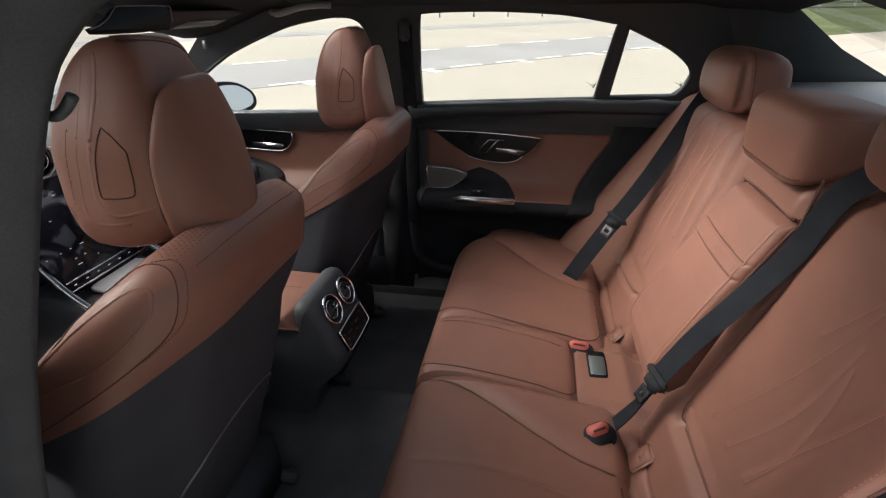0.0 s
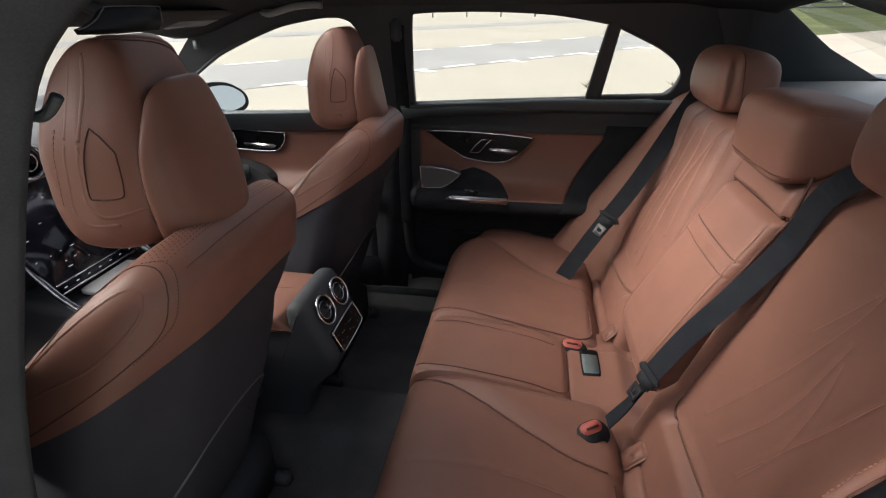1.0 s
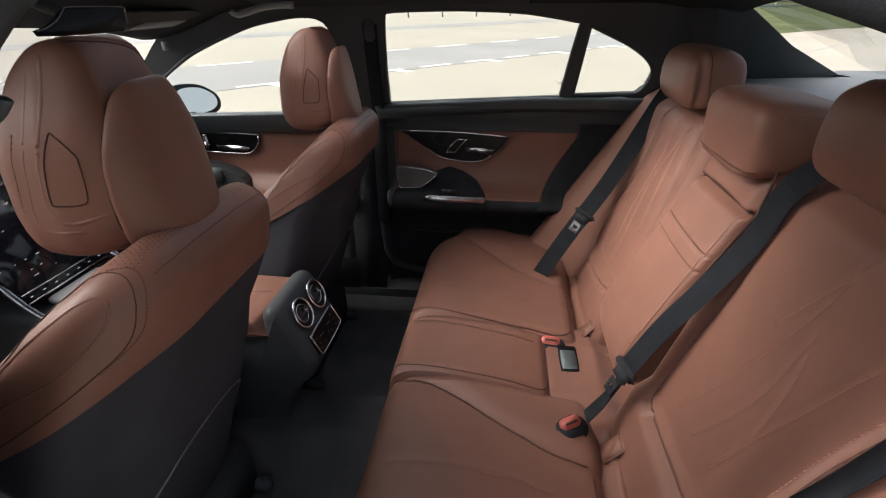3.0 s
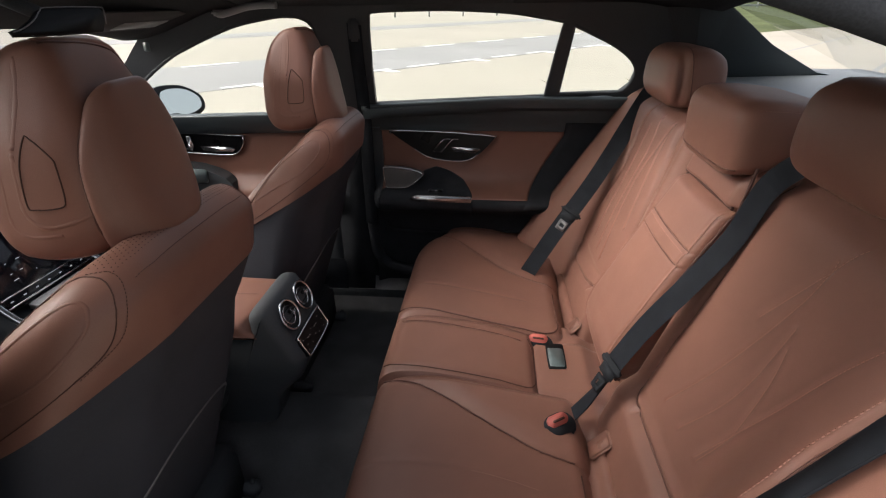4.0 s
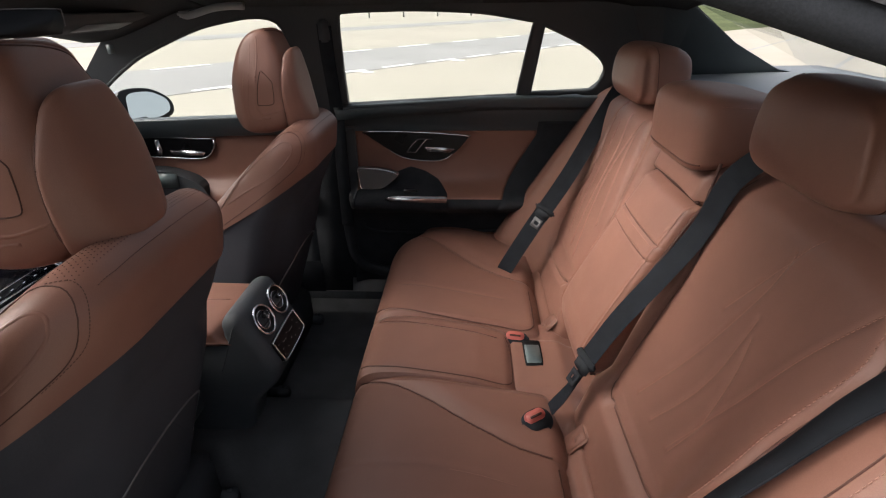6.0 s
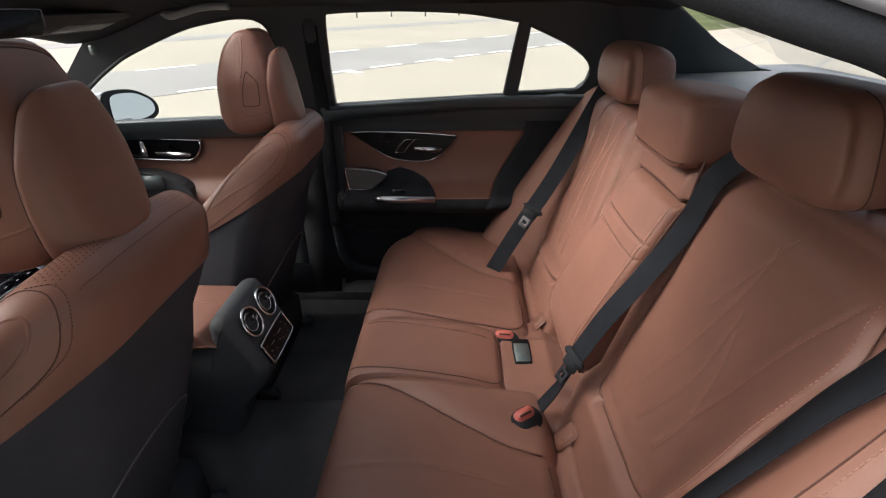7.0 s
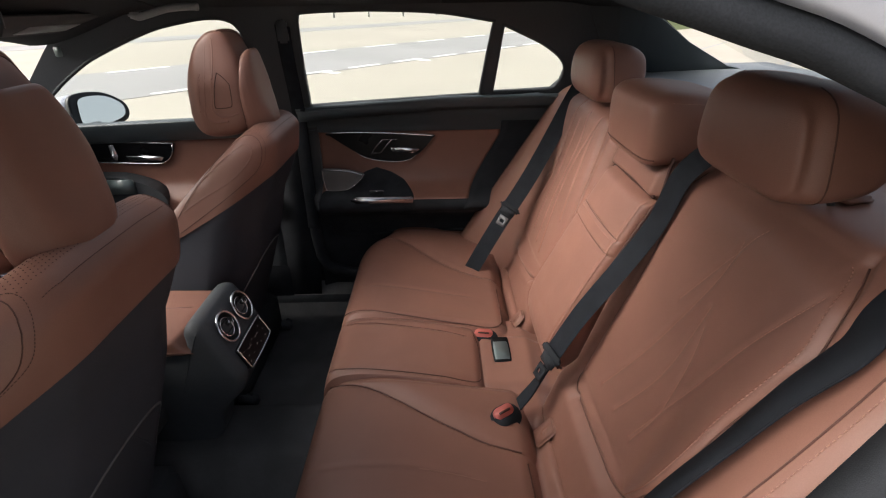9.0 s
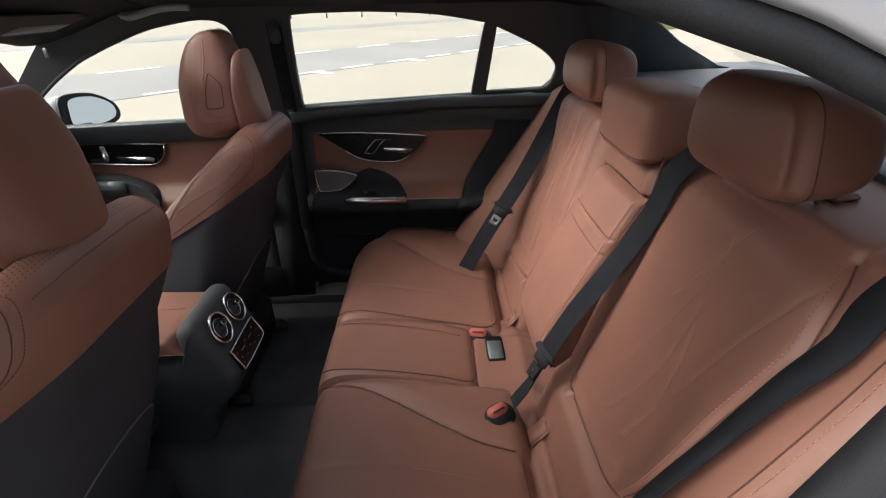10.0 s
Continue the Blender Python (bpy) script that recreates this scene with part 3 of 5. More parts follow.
# ---- door mirror outside the far front window ----
mirror = thing("door_mirror", "silver painted exterior door mirror with dark bezel", "mirror")
mp = [(-0.115, -0.055), (-0.108, 0.02), (-0.09, 0.058), (-0.04, 0.066), (0.03, 0.055), (0.085, 0.02), (0.10, -0.012), (0.085, -0.045), (0.03, -0.062), (-0.05, -0.066)]
M_AT, M_TURN = Vector((-1.205, 0.95, 0.964)), Matrix.Rotation(radians(68), 4, "Z") @ Matrix.Rotation(radians(-14), 4, "X")


def mirror_place(A, B, C):
    P = np.stack([A, C, B], -1)
    R = np.array(M_TURN.to_3x3())
    return P @ R.T + np.array(M_AT)


g = puff([(a * 1.10 - 0.012, b * 1.10) for a, b in mp], 0.065, 0.045, lambda A, B, C: mirror_place(A, B, C + 0.074))
part("housing", g, SILVER_PAINT, mirror)
lp = spline(mp, 60, True)
part("bezel", puff([(a * 1.04, b * 1.05) for a, b in mp], 0.012, 0.008, lambda A, B, C: mirror_place(A, B, C)), GLOSS, mirror)
q = mirror_place(lp[:, 0] * 0.80, lp[:, 1] * 0.78, np.full(60, -0.0185))
part("mirror_face", (list(q) + [q.mean(0)], [(i, (i + 1) % 60, 60) for i in range(60)]), MIRROR, mirror, smooth=False)
part("mirror_foot", box((0.10, 0.16, 0.035), (-1.22, 0.83, 0.915), 0.012), GLOSS, mirror)

# ---- rear bench ----
bench = thing("rear_bench_seat", "saddle brown leather rear bench seat with three places", "car seat")
CUSHION = spline([(-0.10, 0.26), (-0.165, 0.36), (-0.205, 0.47), (-0.218, 0.545), (-0.195, 0.590), (-0.14, 0.604), (-0.05, 0.598), (0.08, 0.578), (0.205, 0.556)], 80)
FOLD = spline([(-0.30, -0.10), (-0.17, -0.118), (-0.067, -0.160), (0.009, -0.205), (0.069, -0.235), (0.132, -0.262), (0.23, -0.280)], 40)


def cushion_grid(y0, y1, ny, rear=0.205):
    """A stretch of the cushion between two seams; its sides roll down into the seams."""
    Yv = y0 + (y1 - y0) * (0.5 - 0.5 * np.cos(np.linspace(0, math.pi, ny))) * 0.5 + (y1 - y0) * np.linspace(0, 1, ny) * 0.5
    X = np.repeat(CUSHION[:, :1], ny, 1)
    Z = np.repeat(CUSHION[:, 1:], ny, 1)
    Y = np.repeat(Yv[None], 80, 0)
    X = np.where(X > 0.05, 0.05 + (X - 0.05) * (rear - 0.05) / 0.155, X)
    a = np.abs(Y)
    top = smooth01((Z - 0.45) / 0.12)
    X = X + 0.07 * np.clip((a - 0.44) / 0.2, 0, 1) ** 2
    Z = Z - 0.035 * np.clip((a - 0.5) / 0.16, 0, 1) ** 2 * top
    return X, Y, Z, top


def roll(Y, y0, y1, d=0.010, w=0.012):
    return -d * (np.exp(-((Y - y0) / w) ** 2) + np.exp(-((y1 - Y) / w) ** 2))


def rear_roll(X, x1, d=0.012, w=0.010):
    return -d * np.exp(-((x1 - X) / w) ** 2)


# place behind the camera side
X, Y, Z, top = cushion_grid(-0.70, -0.112, 130)
fold_y = np.interp(X, FOLD[:, 0], FOLD[:, 1])
dip = smooth01((fold_y + 0.045 - Y) / 0.06)
Z = Z + top * (-0.014 * dip + 0.016 * np.clip((-0.45 - Y) / 0.2, 0, 1) ** 1.5) + top * groove(X, Y, [tuple(q) for q in FOLD[8::6]], 0.005, 0.006)
for line in ([(-0.19, -0.338), (-0.05, -0.325), (0.06, -0.330), (0.11, -0.345)], [(-0.02, -0.42), (0.05, -0.405), (0.12, -0.42)]):
    Z = Z + groove(X, Y, line, 0.004, 0.0022)
Z = Z + roll(Y, -0.70, -0.112) * top + rear_roll(X, 0.205) * top
P_NEAR = np.stack([X, Y, Z], 2)
seat_near = part("seat_cushion", sheet(P_NEAR, (0.10, 0, -0.16)), LEATHER, bench)

# centre place
X, Y, Z, top = cushion_grid(-0.110, 0.100, 60, rear=0.135)
Z = Z + 0.004 * top + roll(Y, -0.110, 0.100, 0.008) * top + rear_roll(X, 0.135, 0.016, 0.012) * top
Z = Z + groove(X, Y, [(-0.18, 0.068), (-0.05, 0.062), (0.10, 0.055)], 0.003, 0.003)
P_MID = np.stack([X, Y, Z], 2)
seat_mid = part("centre_cushion", sheet(P_MID, (0.10, 0, -0.16)), LEATHER, bench)

# place at the far door
X, Y, Z, top = cushion_grid(0.102, 0.70, 130)
Z = Z + 0.004 * top + roll(Y, 0.102, 0.70, 0.014, 0.010) * top + rear_roll(X, 0.205) * top
OUT_FOLD = [(-0.17, 0.60), (-0.108, 0.558), (-0.011, 0.46), (0.06, 0.395), (0.143, 0.355), (0.22, 0.345)]
Z = Z + top * groove(X, Y, OUT_FOLD, 0.006, 0.006)
of = np.interp(X, [q[0] for q in OUT_FOLD], [q[1] for q in OUT_FOLD])
Z = Z + 0.012 * top * smooth01((Y - of) / 0.08)
Z = Z + groove(X, Y, [(-0.16, 0.25), (0.0, 0.235), (0.12, 0.23)], 0.004, 0.002)
P_FAR = np.stack([X, Y, Z], 2)
seat_far = part("seat_cushion", sheet(P_FAR, (0.10, 0, -0.16)), LEATHER, bench)

def cushion_seam(name, P, line, parent, r=0.0015, mat=None, lift=0.0, fn=None):
    """A seam laid on a cushion from above, along points (x, y)."""
    nu, nv, _ = P.shape
    geo = (list(P.reshape(-1, 3)), grid_faces(nu, nv))
    pts = drape(geo, [(a, b, 0.6) for a, b in line], (0, 0, -1), lift + 0.0004)
    return part(name, fn(pts) if fn else tube(pts, r, 6), mat or SEAM, parent)


cushion_seam("fold_seam", P_NEAR, FOLD[6:-3], seat_near, 0.0018, lift=0.0010)
cushion_seam("edge_seam", P_NEAR, [(0.196, -0.295), (0.198, -0.40), (0.20, -0.50)], seat_near, 0.0016)
cushion_seam("inner_seam", P_MID, spline([(-0.205, -0.084), (-0.17, -0.095), (-0.10, -0.099), (0.0, -0.101), (0.09, -0.102), (0.118, -0.096), (0.128, -0.075)], 60), seat_mid, 0.0013)
cushion_seam("rear_seam", P_MID, spline([(0.128, -0.075), (0.130, -0.02), (0.128, 0.04), (0.118, 0.07)], 40), seat_mid, 0.0013)
cushion_seam("outer_seam", P_MID, spline([(-0.19, 0.072), (-0.10, 0.066), (0.0, 0.060), (0.10, 0.056)], 60), seat_mid, 0.0010)
cushion_seam("edge_seam", P_FAR, spline([(-0.215, 0.150), (-0.19, 0.130), (-0.10, 0.116), (0.0, 0.110), (0.10, 0.108), (0.17, 0.108), (0.195, 0.125), (0.199, 0.18), (0.200, 0.30)], 90), seat_far, 0.0018)
cushion_seam("fold_seam", P_FAR, spline(OUT_FOLD, 60), seat_far, 0.0015)
for y0, y1 in ((-0.335, -0.345), (-0.415, -0.42)):
    cushion_seam("quilt_stitching", P_NEAR, spline([(0.0, y0 + 0.004), (0.05, y0), (0.12, y1)], 30), seat_near, mat=THREAD, lift=0.0002, fn=lambda p: stitches(p, 0.006, 0.0005))

# ledge between cushion and backrest, with the buckle wells
X, Y = np.meshgrid(np.linspace(0.10, 0.36, 40), np.linspace(-0.70, 0.70, 180), indexing="ij")
Z = 0.538 - 0.02 * smooth01((X - 0.24) / 0.05) + 0.0 * Y
ledge_bump = 0.022 * smooth01((0.10 - np.abs(Y + 0.005)) / 0.02) * smooth01((X - 0.12) / 0.02)
Z = Z + ledge_bump * 0.5 - 0.025 * smooth01((np.abs(Y) - 0.16) / 0.03) * smooth01((0.245 - X) / 0.02)
for y0 in (-0.185, 0.160):
    Z = Z - 0.006 * smooth01((0.028 - np.abs(Y - y0)) / 0.006) * smooth01((0.024 - np.abs(X - 0.25)) / 0.006)
part("ledge", sheet(np.stack([X, Y, Z], 2), (0, 0, -0.15)), LEATHER, bench)

# outer backrests: seams in their own coordinates, a across from the centre and z up
QUILT_FAR = [[(0.228, 0.80), (0.240, 0.88), (0.252, 0.98), (0.250, 1.04)], [(0.272, 0.69), (0.290, 0.79), (0.296, 0.90), (0.266, 1.00), (0.250, 1.05)], [(0.320, 0.70), (0.330, 0.80), (0.318, 0.90), (0.308, 0.98), (0.322, 1.05)], [(0.385, 0.712), (0.388, 0.80), (0.374, 0.90), (0.372, 1.02)], [(0.432, 0.80), (0.440, 0.894), (0.438, 0.96), (0.432, 1.02)]]
QUILT_NEAR = [[(0.262, 0.70), (0.308, 0.792), (0.342, 0.876), (0.372, 0.973), (0.376, 1.03)], [(0.325, 0.70), (0.366, 0.786), (0.382, 0.842), (0.386, 0.888), (0.388, 0.94)], [(0.392, 0.705), (0.413, 0.781), (0.410, 0.864), (0.397, 0.915)], [(0.385, 0.705), (0.419, 0.793), (0.452, 0.867), (0.486, 0.951), (0.519, 1.022), (0.527, 1.043)], [(0.325, 0.915), (0.361, 0.984), (0.396, 1.054)]]
FAR_IN = [(0.235, 0.625), (0.200, 0.645), (0.186, 0.70), (0.186, 0.80), (0.196, 0.90), (0.215, 1.02), (0.225, 1.065)]
FAR_OUT = [(0.235, 0.625), (0.30, 0.615), (0.41, 0.606), (0.445, 0.615), (0.462, 0.66), (0.468, 0.72), (0.458, 0.80), (0.444, 0.88), (0.452, 0.95), (0.458, 1.01), (0.440, 1.055)]
NEAR_IN = [(0.222, 0.634), (0.190, 0.642), (0.178, 0.665), (0.182, 0.76), (0.190, 0.84), (0.196, 0.90), (0.190, 0.98), (0.200, 1.06)]
NEAR_OUT = [(0.222, 0.634), (0.35, 0.635), (0.43, 0.640), (0.474, 0.675), (0.516, 0.736), (0.548, 0.792), (0.556, 0.85), (0.555, 0.90), (0.562, 0.956), (0.566, 0.997), (0.555, 1.026), (0.542, 1.049), (0.515, 1.066)]


def side_at(line, z):
    """How far across a seam runs at the height z."""
    p = spline(line, 80)
    p = p[np.argmax(p[:, 1] > p[:, 1].min() + 0.012):]
    keep = np.concatenate([[True], np.diff(p[:, 1]) > 1e-5])
    return np.interp(z, p[keep, 1], p[keep, 0])


def backrest(side):
    """One outer backrest; side 1 is by the far door."""
    far = side > 0
    a, z = np.meshgrid(np.linspace(0.127, 0.70 if far else 0.668, 240), np.linspace(0.46, 1.070, 230), indexing="ij")
    x = back_x(z)
    x = x + 0.030 * smooth01((z - 1.03) / 0.05) ** 2
    bolster = (0.185 - 0.33 * (z - 0.55)).clip(0.0) * smooth01((a - 0.40) / 0.20) ** 1.3
    x = x - bolster
    x = x + (0.05 * smooth01((a - 0.62) / 0.09) ** 2 if far else 0.036 * (1 - np.sqrt(1 - np.clip((a - 0.620) / 0.0485, 0, 0.985) ** 2)))
    # the roll at the foot and the rolled inner edge
    x = x - 0.026 * smooth01((0.665 - z) / 0.05) * smooth01((0.50 - a) / 0.1)
    x = x + 0.030 * (1 - np.sqrt(1 - np.clip((0.157 - a) / 0.0305, 0, 0.98) ** 2))
    x = x - 0.007 * np.exp(-((a - 0.157) / 0.020) ** 2) * smooth01((z - 0.62) / 0.05)
    inner, outer_line = (FAR_IN, FAR_OUT) if far else (NEAR_IN, NEAR_OUT)
    off = groove(a, z, inner, 0.0055, 0.008, n=90) + groove(a, z, outer_line, 0.0065, 0.010, n=120)
    ie, oe = side_at(inner, z), side_at(outer_line, z)
    mid = ((a - ie) / (oe - ie)).clip(0, 1)
    pad = np.clip(4 * mid * (1 - mid), 0, 1) ** 0.55 * smooth01((z - 0.625) / 0.05)
    off = off + (0.016 if far else 0.005) * pad
    for line in QUILT_FAR if far else QUILT_NEAR:
        off = off + groove(a, z, line, 0.0034, 0.0030 if far else 0.0016)
    if not far:
        # slack of the hide beside the belt
        off = off + groove(a, z, [(0.580, 0.99), (0.584, 1.02), (0.574, 1.05)], 0.006, 0.005)
    x = x - off
    # the crown runs back over the top
    t = np.linspace(0, 1, 19)[None, 1:]
    x = np.hstack([x, x[:, -1:] + 0.15 * t ** 1.3])
    z = np.hstack([z, 1.070 + 0.026 * np.sqrt(1 - (1 - t) ** 2.2) + 0 * a[:, :1]])
    a = np.hstack([a, np.repeat(a[:, -1:], 18, 1)])
    P = np.stack([x, side * a, z], 2)
    return P if far else P[::-1]


for side in (1, -1):
    P = backrest(side)
    rest = part("backrest", sheet(P, (0.10, 0, -0.06)), LEATHER, bench)
    geo = (list(P.reshape(-1, 3)), grid_faces(*P.shape[:2]))
    lines = (FAR_IN, FAR_OUT) if side > 0 else (NEAR_IN, NEAR_OUT)
    for path in lines:
        part("insert_piping", tube(drape(geo, [(0.3, side * a, b) for a, b in spline(path, 110)], (1, 0, 0), 0.0004), 0.0011, 6), SEAM, rest)
    part("insert_stitching", stitches(drape(geo, [(0.3, side * (a - 0.011), b) for a, b in spline(lines[1][3:], 110)], (1, 0, 0), 0.0003), 0.0060, 0.0007), THREAD, rest)
    for line in QUILT_FAR[1:4] if side > 0 else QUILT_NEAR:
        pts = drape(geo, [(0.3, side * a, b) for a, b in spline(line, 60)], (1, 0, 0), 0.0002)
        if side > 0:
            part("quilt_crease", tube(pts, 0.0008, 5), SEAM, rest)
        else:
            part("quilt_stitching", stitches(pts, 0.0055, 0.00055), THREAD, rest)
    bol = [(0.631, 0.58), (0.631, 0.75), (0.632, 0.90), (0.629, 0.99), (0.625, 1.04)]
    part("bolster_seam", tube(drape(geo, [(0.25, side * a, b) for a, b in spline(bol, 60)], (1, 0, 0), 0.0003), 0.0010, 6), SEAM, rest)
    part("bolster_stitching", stitches(drape(geo, [(0.25, side * (a + 0.009), b) for a, b in spline(bol, 60)], (1, 0, 0), 0.0003), 0.0062, 0.0007), THREAD, rest)

# fold-down armrest in the middle: a wedge, thickest at its foot
ARM_Z = [0.590, 0.596, 0.61, 0.63, 0.66, 0.697, 0.744, 0.818, 0.895, 0.965, 0.984]
ARM_X = [0.300, 0.280, 0.265, 0.257, 0.258, 0.270, 0.292, 0.327, 0.366, 0.402, 0.414]
u, z = np.meshgrid(np.linspace(-1, 1, 90), np.linspace(0.590, 0.984, 150), indexing="ij")
half = np.interp(z, [0.59, 0.60, 0.615, 0.64, 0.70, 0.98], [0.090, 0.104, 0.113, 0.119, 0.122, 0.114])
a = 0.003 + u * half
face = np.interp(z, ARM_Z, ARM_X)
for _ in range(4):
    face[:, 1:-1] = (face[:, :-2] + 2 * face[:, 1:-1] + face[:, 2:]) / 4
edge = np.clip((np.abs(u) * half - (half - 0.014)) / 0.0142, 0, 0.985)
x = face - 0.005 * np.cos(u * 1.5) + 0.016 * (1 - np.sqrt(1 - edge ** 2)) + 0.030 * np.exp(-((z - 0.984) / 0.007) ** 2)
band = smooth01((z - 0.872) / 0.004) * smooth01((0.900 - z) / 0.004)
x = x - 0.0022 * band
for zz in (0.871, 0.901):
    x = x - groove(a, z, [(-0.14, zz), (0.14, zz)], 0.0022, 0.0030)
x = x - groove(u * 0.1, z, [(0.087, 0.60), (0.0875, 0.80), (0.087, 0.98)], 0.0022, 0.0022) - groove(u * 0.1, z, [(-0.087, 0.60), (-0.0875, 0.80), (-0.087, 0.98)], 0.0022, 0.0022)
P = np.stack([x, a, z], 2)
arm = part("centre_armrest", sheet(P, (0.10, 0, 0.03)), LEATHER, bench)
geo = (list(P.reshape(-1, 3)), grid_faces(*P.shape[:2]))
for zz, step in ((0.871, 0.005), (0.901, -0.005)):
    part("strap_seam", tube(drape(geo, [(0.2, c, zz) for c in np.linspace(-0.106, 0.110, 30)], (1, 0, 0), 0.0), 0.0011, 6), SEAM, arm)
    part("strap_stitching", stitches(drape(geo, [(0.2, c, zz + step) for c in np.linspace(-0.104, 0.108, 30)], (1, 0, 0), 0.0002)), THREAD, arm)
for s in (-1, 1):
    part("armrest_piping", tube(drape(geo, [(0.2, 0.003 + s * 0.93 * float(np.interp(c, [0.60, 0.64, 0.70, 0.98], [0.104, 0.119, 0.122, 0.114])), c) for c in np.linspace(0.605, 0.975, 60)], (1, 0, 0), 0.0002), 0.0012, 6), LEATHER, arm)
u, z = np.meshgrid(np.linspace(-1, 1, 50), np.linspace(0.980, 1.085, 50), indexing="ij")
a = 0.003 + u * 0.116
x = back_x(z) - 0.004 + 0.020 * smooth01((z - 1.02) / 0.05) + 0.020 * np.exp(-((1 - np.abs(u)) / 0.07) ** 2) + 0.016 * np.exp(-((z - 0.980) / 0.007) ** 2) + 0.006 * (1 - u ** 2)
part("centre_pad", sheet(np.stack([x, a, z], 2), (0.12, 0, 0.0)), LEATHER, bench)
# dark tubes stand in for the shade in the gaps round armrest and pad
for s in (-1, 1):
    gap = [(float(np.interp(c, ARM_Z, ARM_X)) + 0.019, 0.003 + s * (float(np.interp(c, [0.59, 0.60, 0.615, 0.64, 0.70, 0.98], [0.090, 0.104, 0.113, 0.119, 0.122, 0.114])) + 0.0015), c) for c in np.linspace(0.60, 0.984, 50)]
    part("side_gap_shade", tube(gap + [(float(back_x(1.06)) + 0.003, 0.003 + s * 0.1195, 1.06)], 0.0030, 6), DARK_BROWN, arm)
part("pad_gap_shade", tube([(0.424, c, 0.987) for c in np.linspace(-0.108, 0.114, 24)], 0.0034, 6), DARK_BROWN, arm)
part("foot_gap_shade", tube([(0.292, c, 0.590) for c in np.linspace(-0.090, 0.096, 20)], 0.0040, 6), DARK_BROWN, arm)



# rear headrests
def rear_headrest(y0, half, prof, power, name, channel):
    def place(A, B, C):
        t = (B - 1.09) / 0.13
        s = 1.0 - 0.13 * np.clip(t, 0, 1) ** 1.5 - 0.10 * np.clip(0.30 - t, 0, 1) ** 1.2
        neck = channel * np.exp(-((A - prof[0][0] - 0.012) / 0.009) ** 2) * smooth01((np.abs(C) - half * 0.55) / (half * 0.3))
        return np.stack([A + 0.014 * (C / half) ** 2 * smooth01((0.40 - A) / 0.03), y0 + C * s * (1 - neck), B], -1)
    geo = pillow(prof, half, power, place, 120, 54)
    h = part(name, geo, LEATHER, bench)
    for s in (-1, 1):
        if channel:
            line = drape(geo, [(prof[0][0] + 0.027 + 0.06 * (1.2 - b), y0 + s * 0.4, b) for b in np.linspace(1.112, 1.225, 30)], (0, -s, 0), 0.0)
            part("headrest_seam", tube(line, 0.0009, 6), SEAM, h)
        else:
            line = drape(geo, [(a, y0 + s * 0.4, 1.150 - 0.05 * (a - 0.43)) for a in np.linspace(0.425, 0.56, 40)], (0, -s, 0), 0.0003)
            part("headrest_stitching", stitches(line), THREAD, h)
    if not channel:
        line = drape(geo, [(0.1, y0 + c, 1.054) for c in np.linspace(-half * 0.9, half * 0.9, 40)], (1, 0, 0), 0.0)
        part("lower_seam", tube(line, 0.0016, 6), SEAM, h)
    return h


OUTER_PROFILE = [(0.392, 1.108), (0.378, 1.135), (0.377, 1.180), (0.386, 1.213), (0.408, 1.230), (0.44, 1.232), (0.475, 1.226), (0.500, 1.206), (0.505, 1.165), (0.496, 1.130), (0.470, 1.110), (0.42, 1.102)]
rear_headrest(0.362, 0.130, [(a + 0.020, b - 0.022) for a, b in OUTER_PROFILE], 5.5, "headrest", 0.08)
rear_headrest(-0.370, 0.112, [(a, b - 0.005 + 0.010 * max(0.0, 1.165 - b) / 0.06) for a, b in OUTER_PROFILE], 5.0, "headrest", 0.06)
MID_PROFILE = [(0.400, 1.058), (0.392, 1.075), (0.390, 1.14), (0.399, 1.168), (0.43, 1.180), (0.50, 1.177), (0.56, 1.163), (0.60, 1.12), (0.60, 1.09), (0.55, 1.098), (0.485, 1.098), (0.45, 1.062), (0.425, 1.055)]
rear_headrest(0.0, 0.122, [(a, b - 0.016) for a, b in MID_PROFILE], 7.0, "centre_headrest", 0.0)

for y0 in (-0.405, -0.325, 0.31, 0.42):
    part("headrest_post", tube([(0.505, y0, 1.06), (0.480, y0, 1.125)], 0.004, 10), MESH_METAL, bench)
    part("post_guide", box((0.034, 0.024, 0.010), (0.518, y0, 1.097), 0.004), LEATHER, bench)

# parcel shelf and rear window
shelf = thing("parcel_shelf", "dark grey parcel shelf behind the rear seat", "shelf")
X, Y = np.meshgrid(np.linspace(0.60, 1.02, 12), np.linspace(-0.62, 0.62, 20), indexing="ij")
part("shelf_board", sheet(np.stack([X, Y, 1.105 + 0.02 * smooth01((X - 0.6) / 0.3)], 2), (0, 0, -0.03)), SHELF_CLOTH, shelf)
rw = thing("window_rear", "sloping rear window glass", "car window", kind="structure")
pane = part("pane", ([(0.56, -0.50, 1.31), (0.56, 0.50, 1.31), (1.02, 0.56, 1.10), (1.02, -0.56, 1.10)], [(0, 1, 2, 3)]), PANE, rw, smooth=False)
pane.visible_shadow = False
cp = thing("wall_rear_pillars", "charcoal rear pillar covers beside the rear window", "pillar trim", kind="structure")
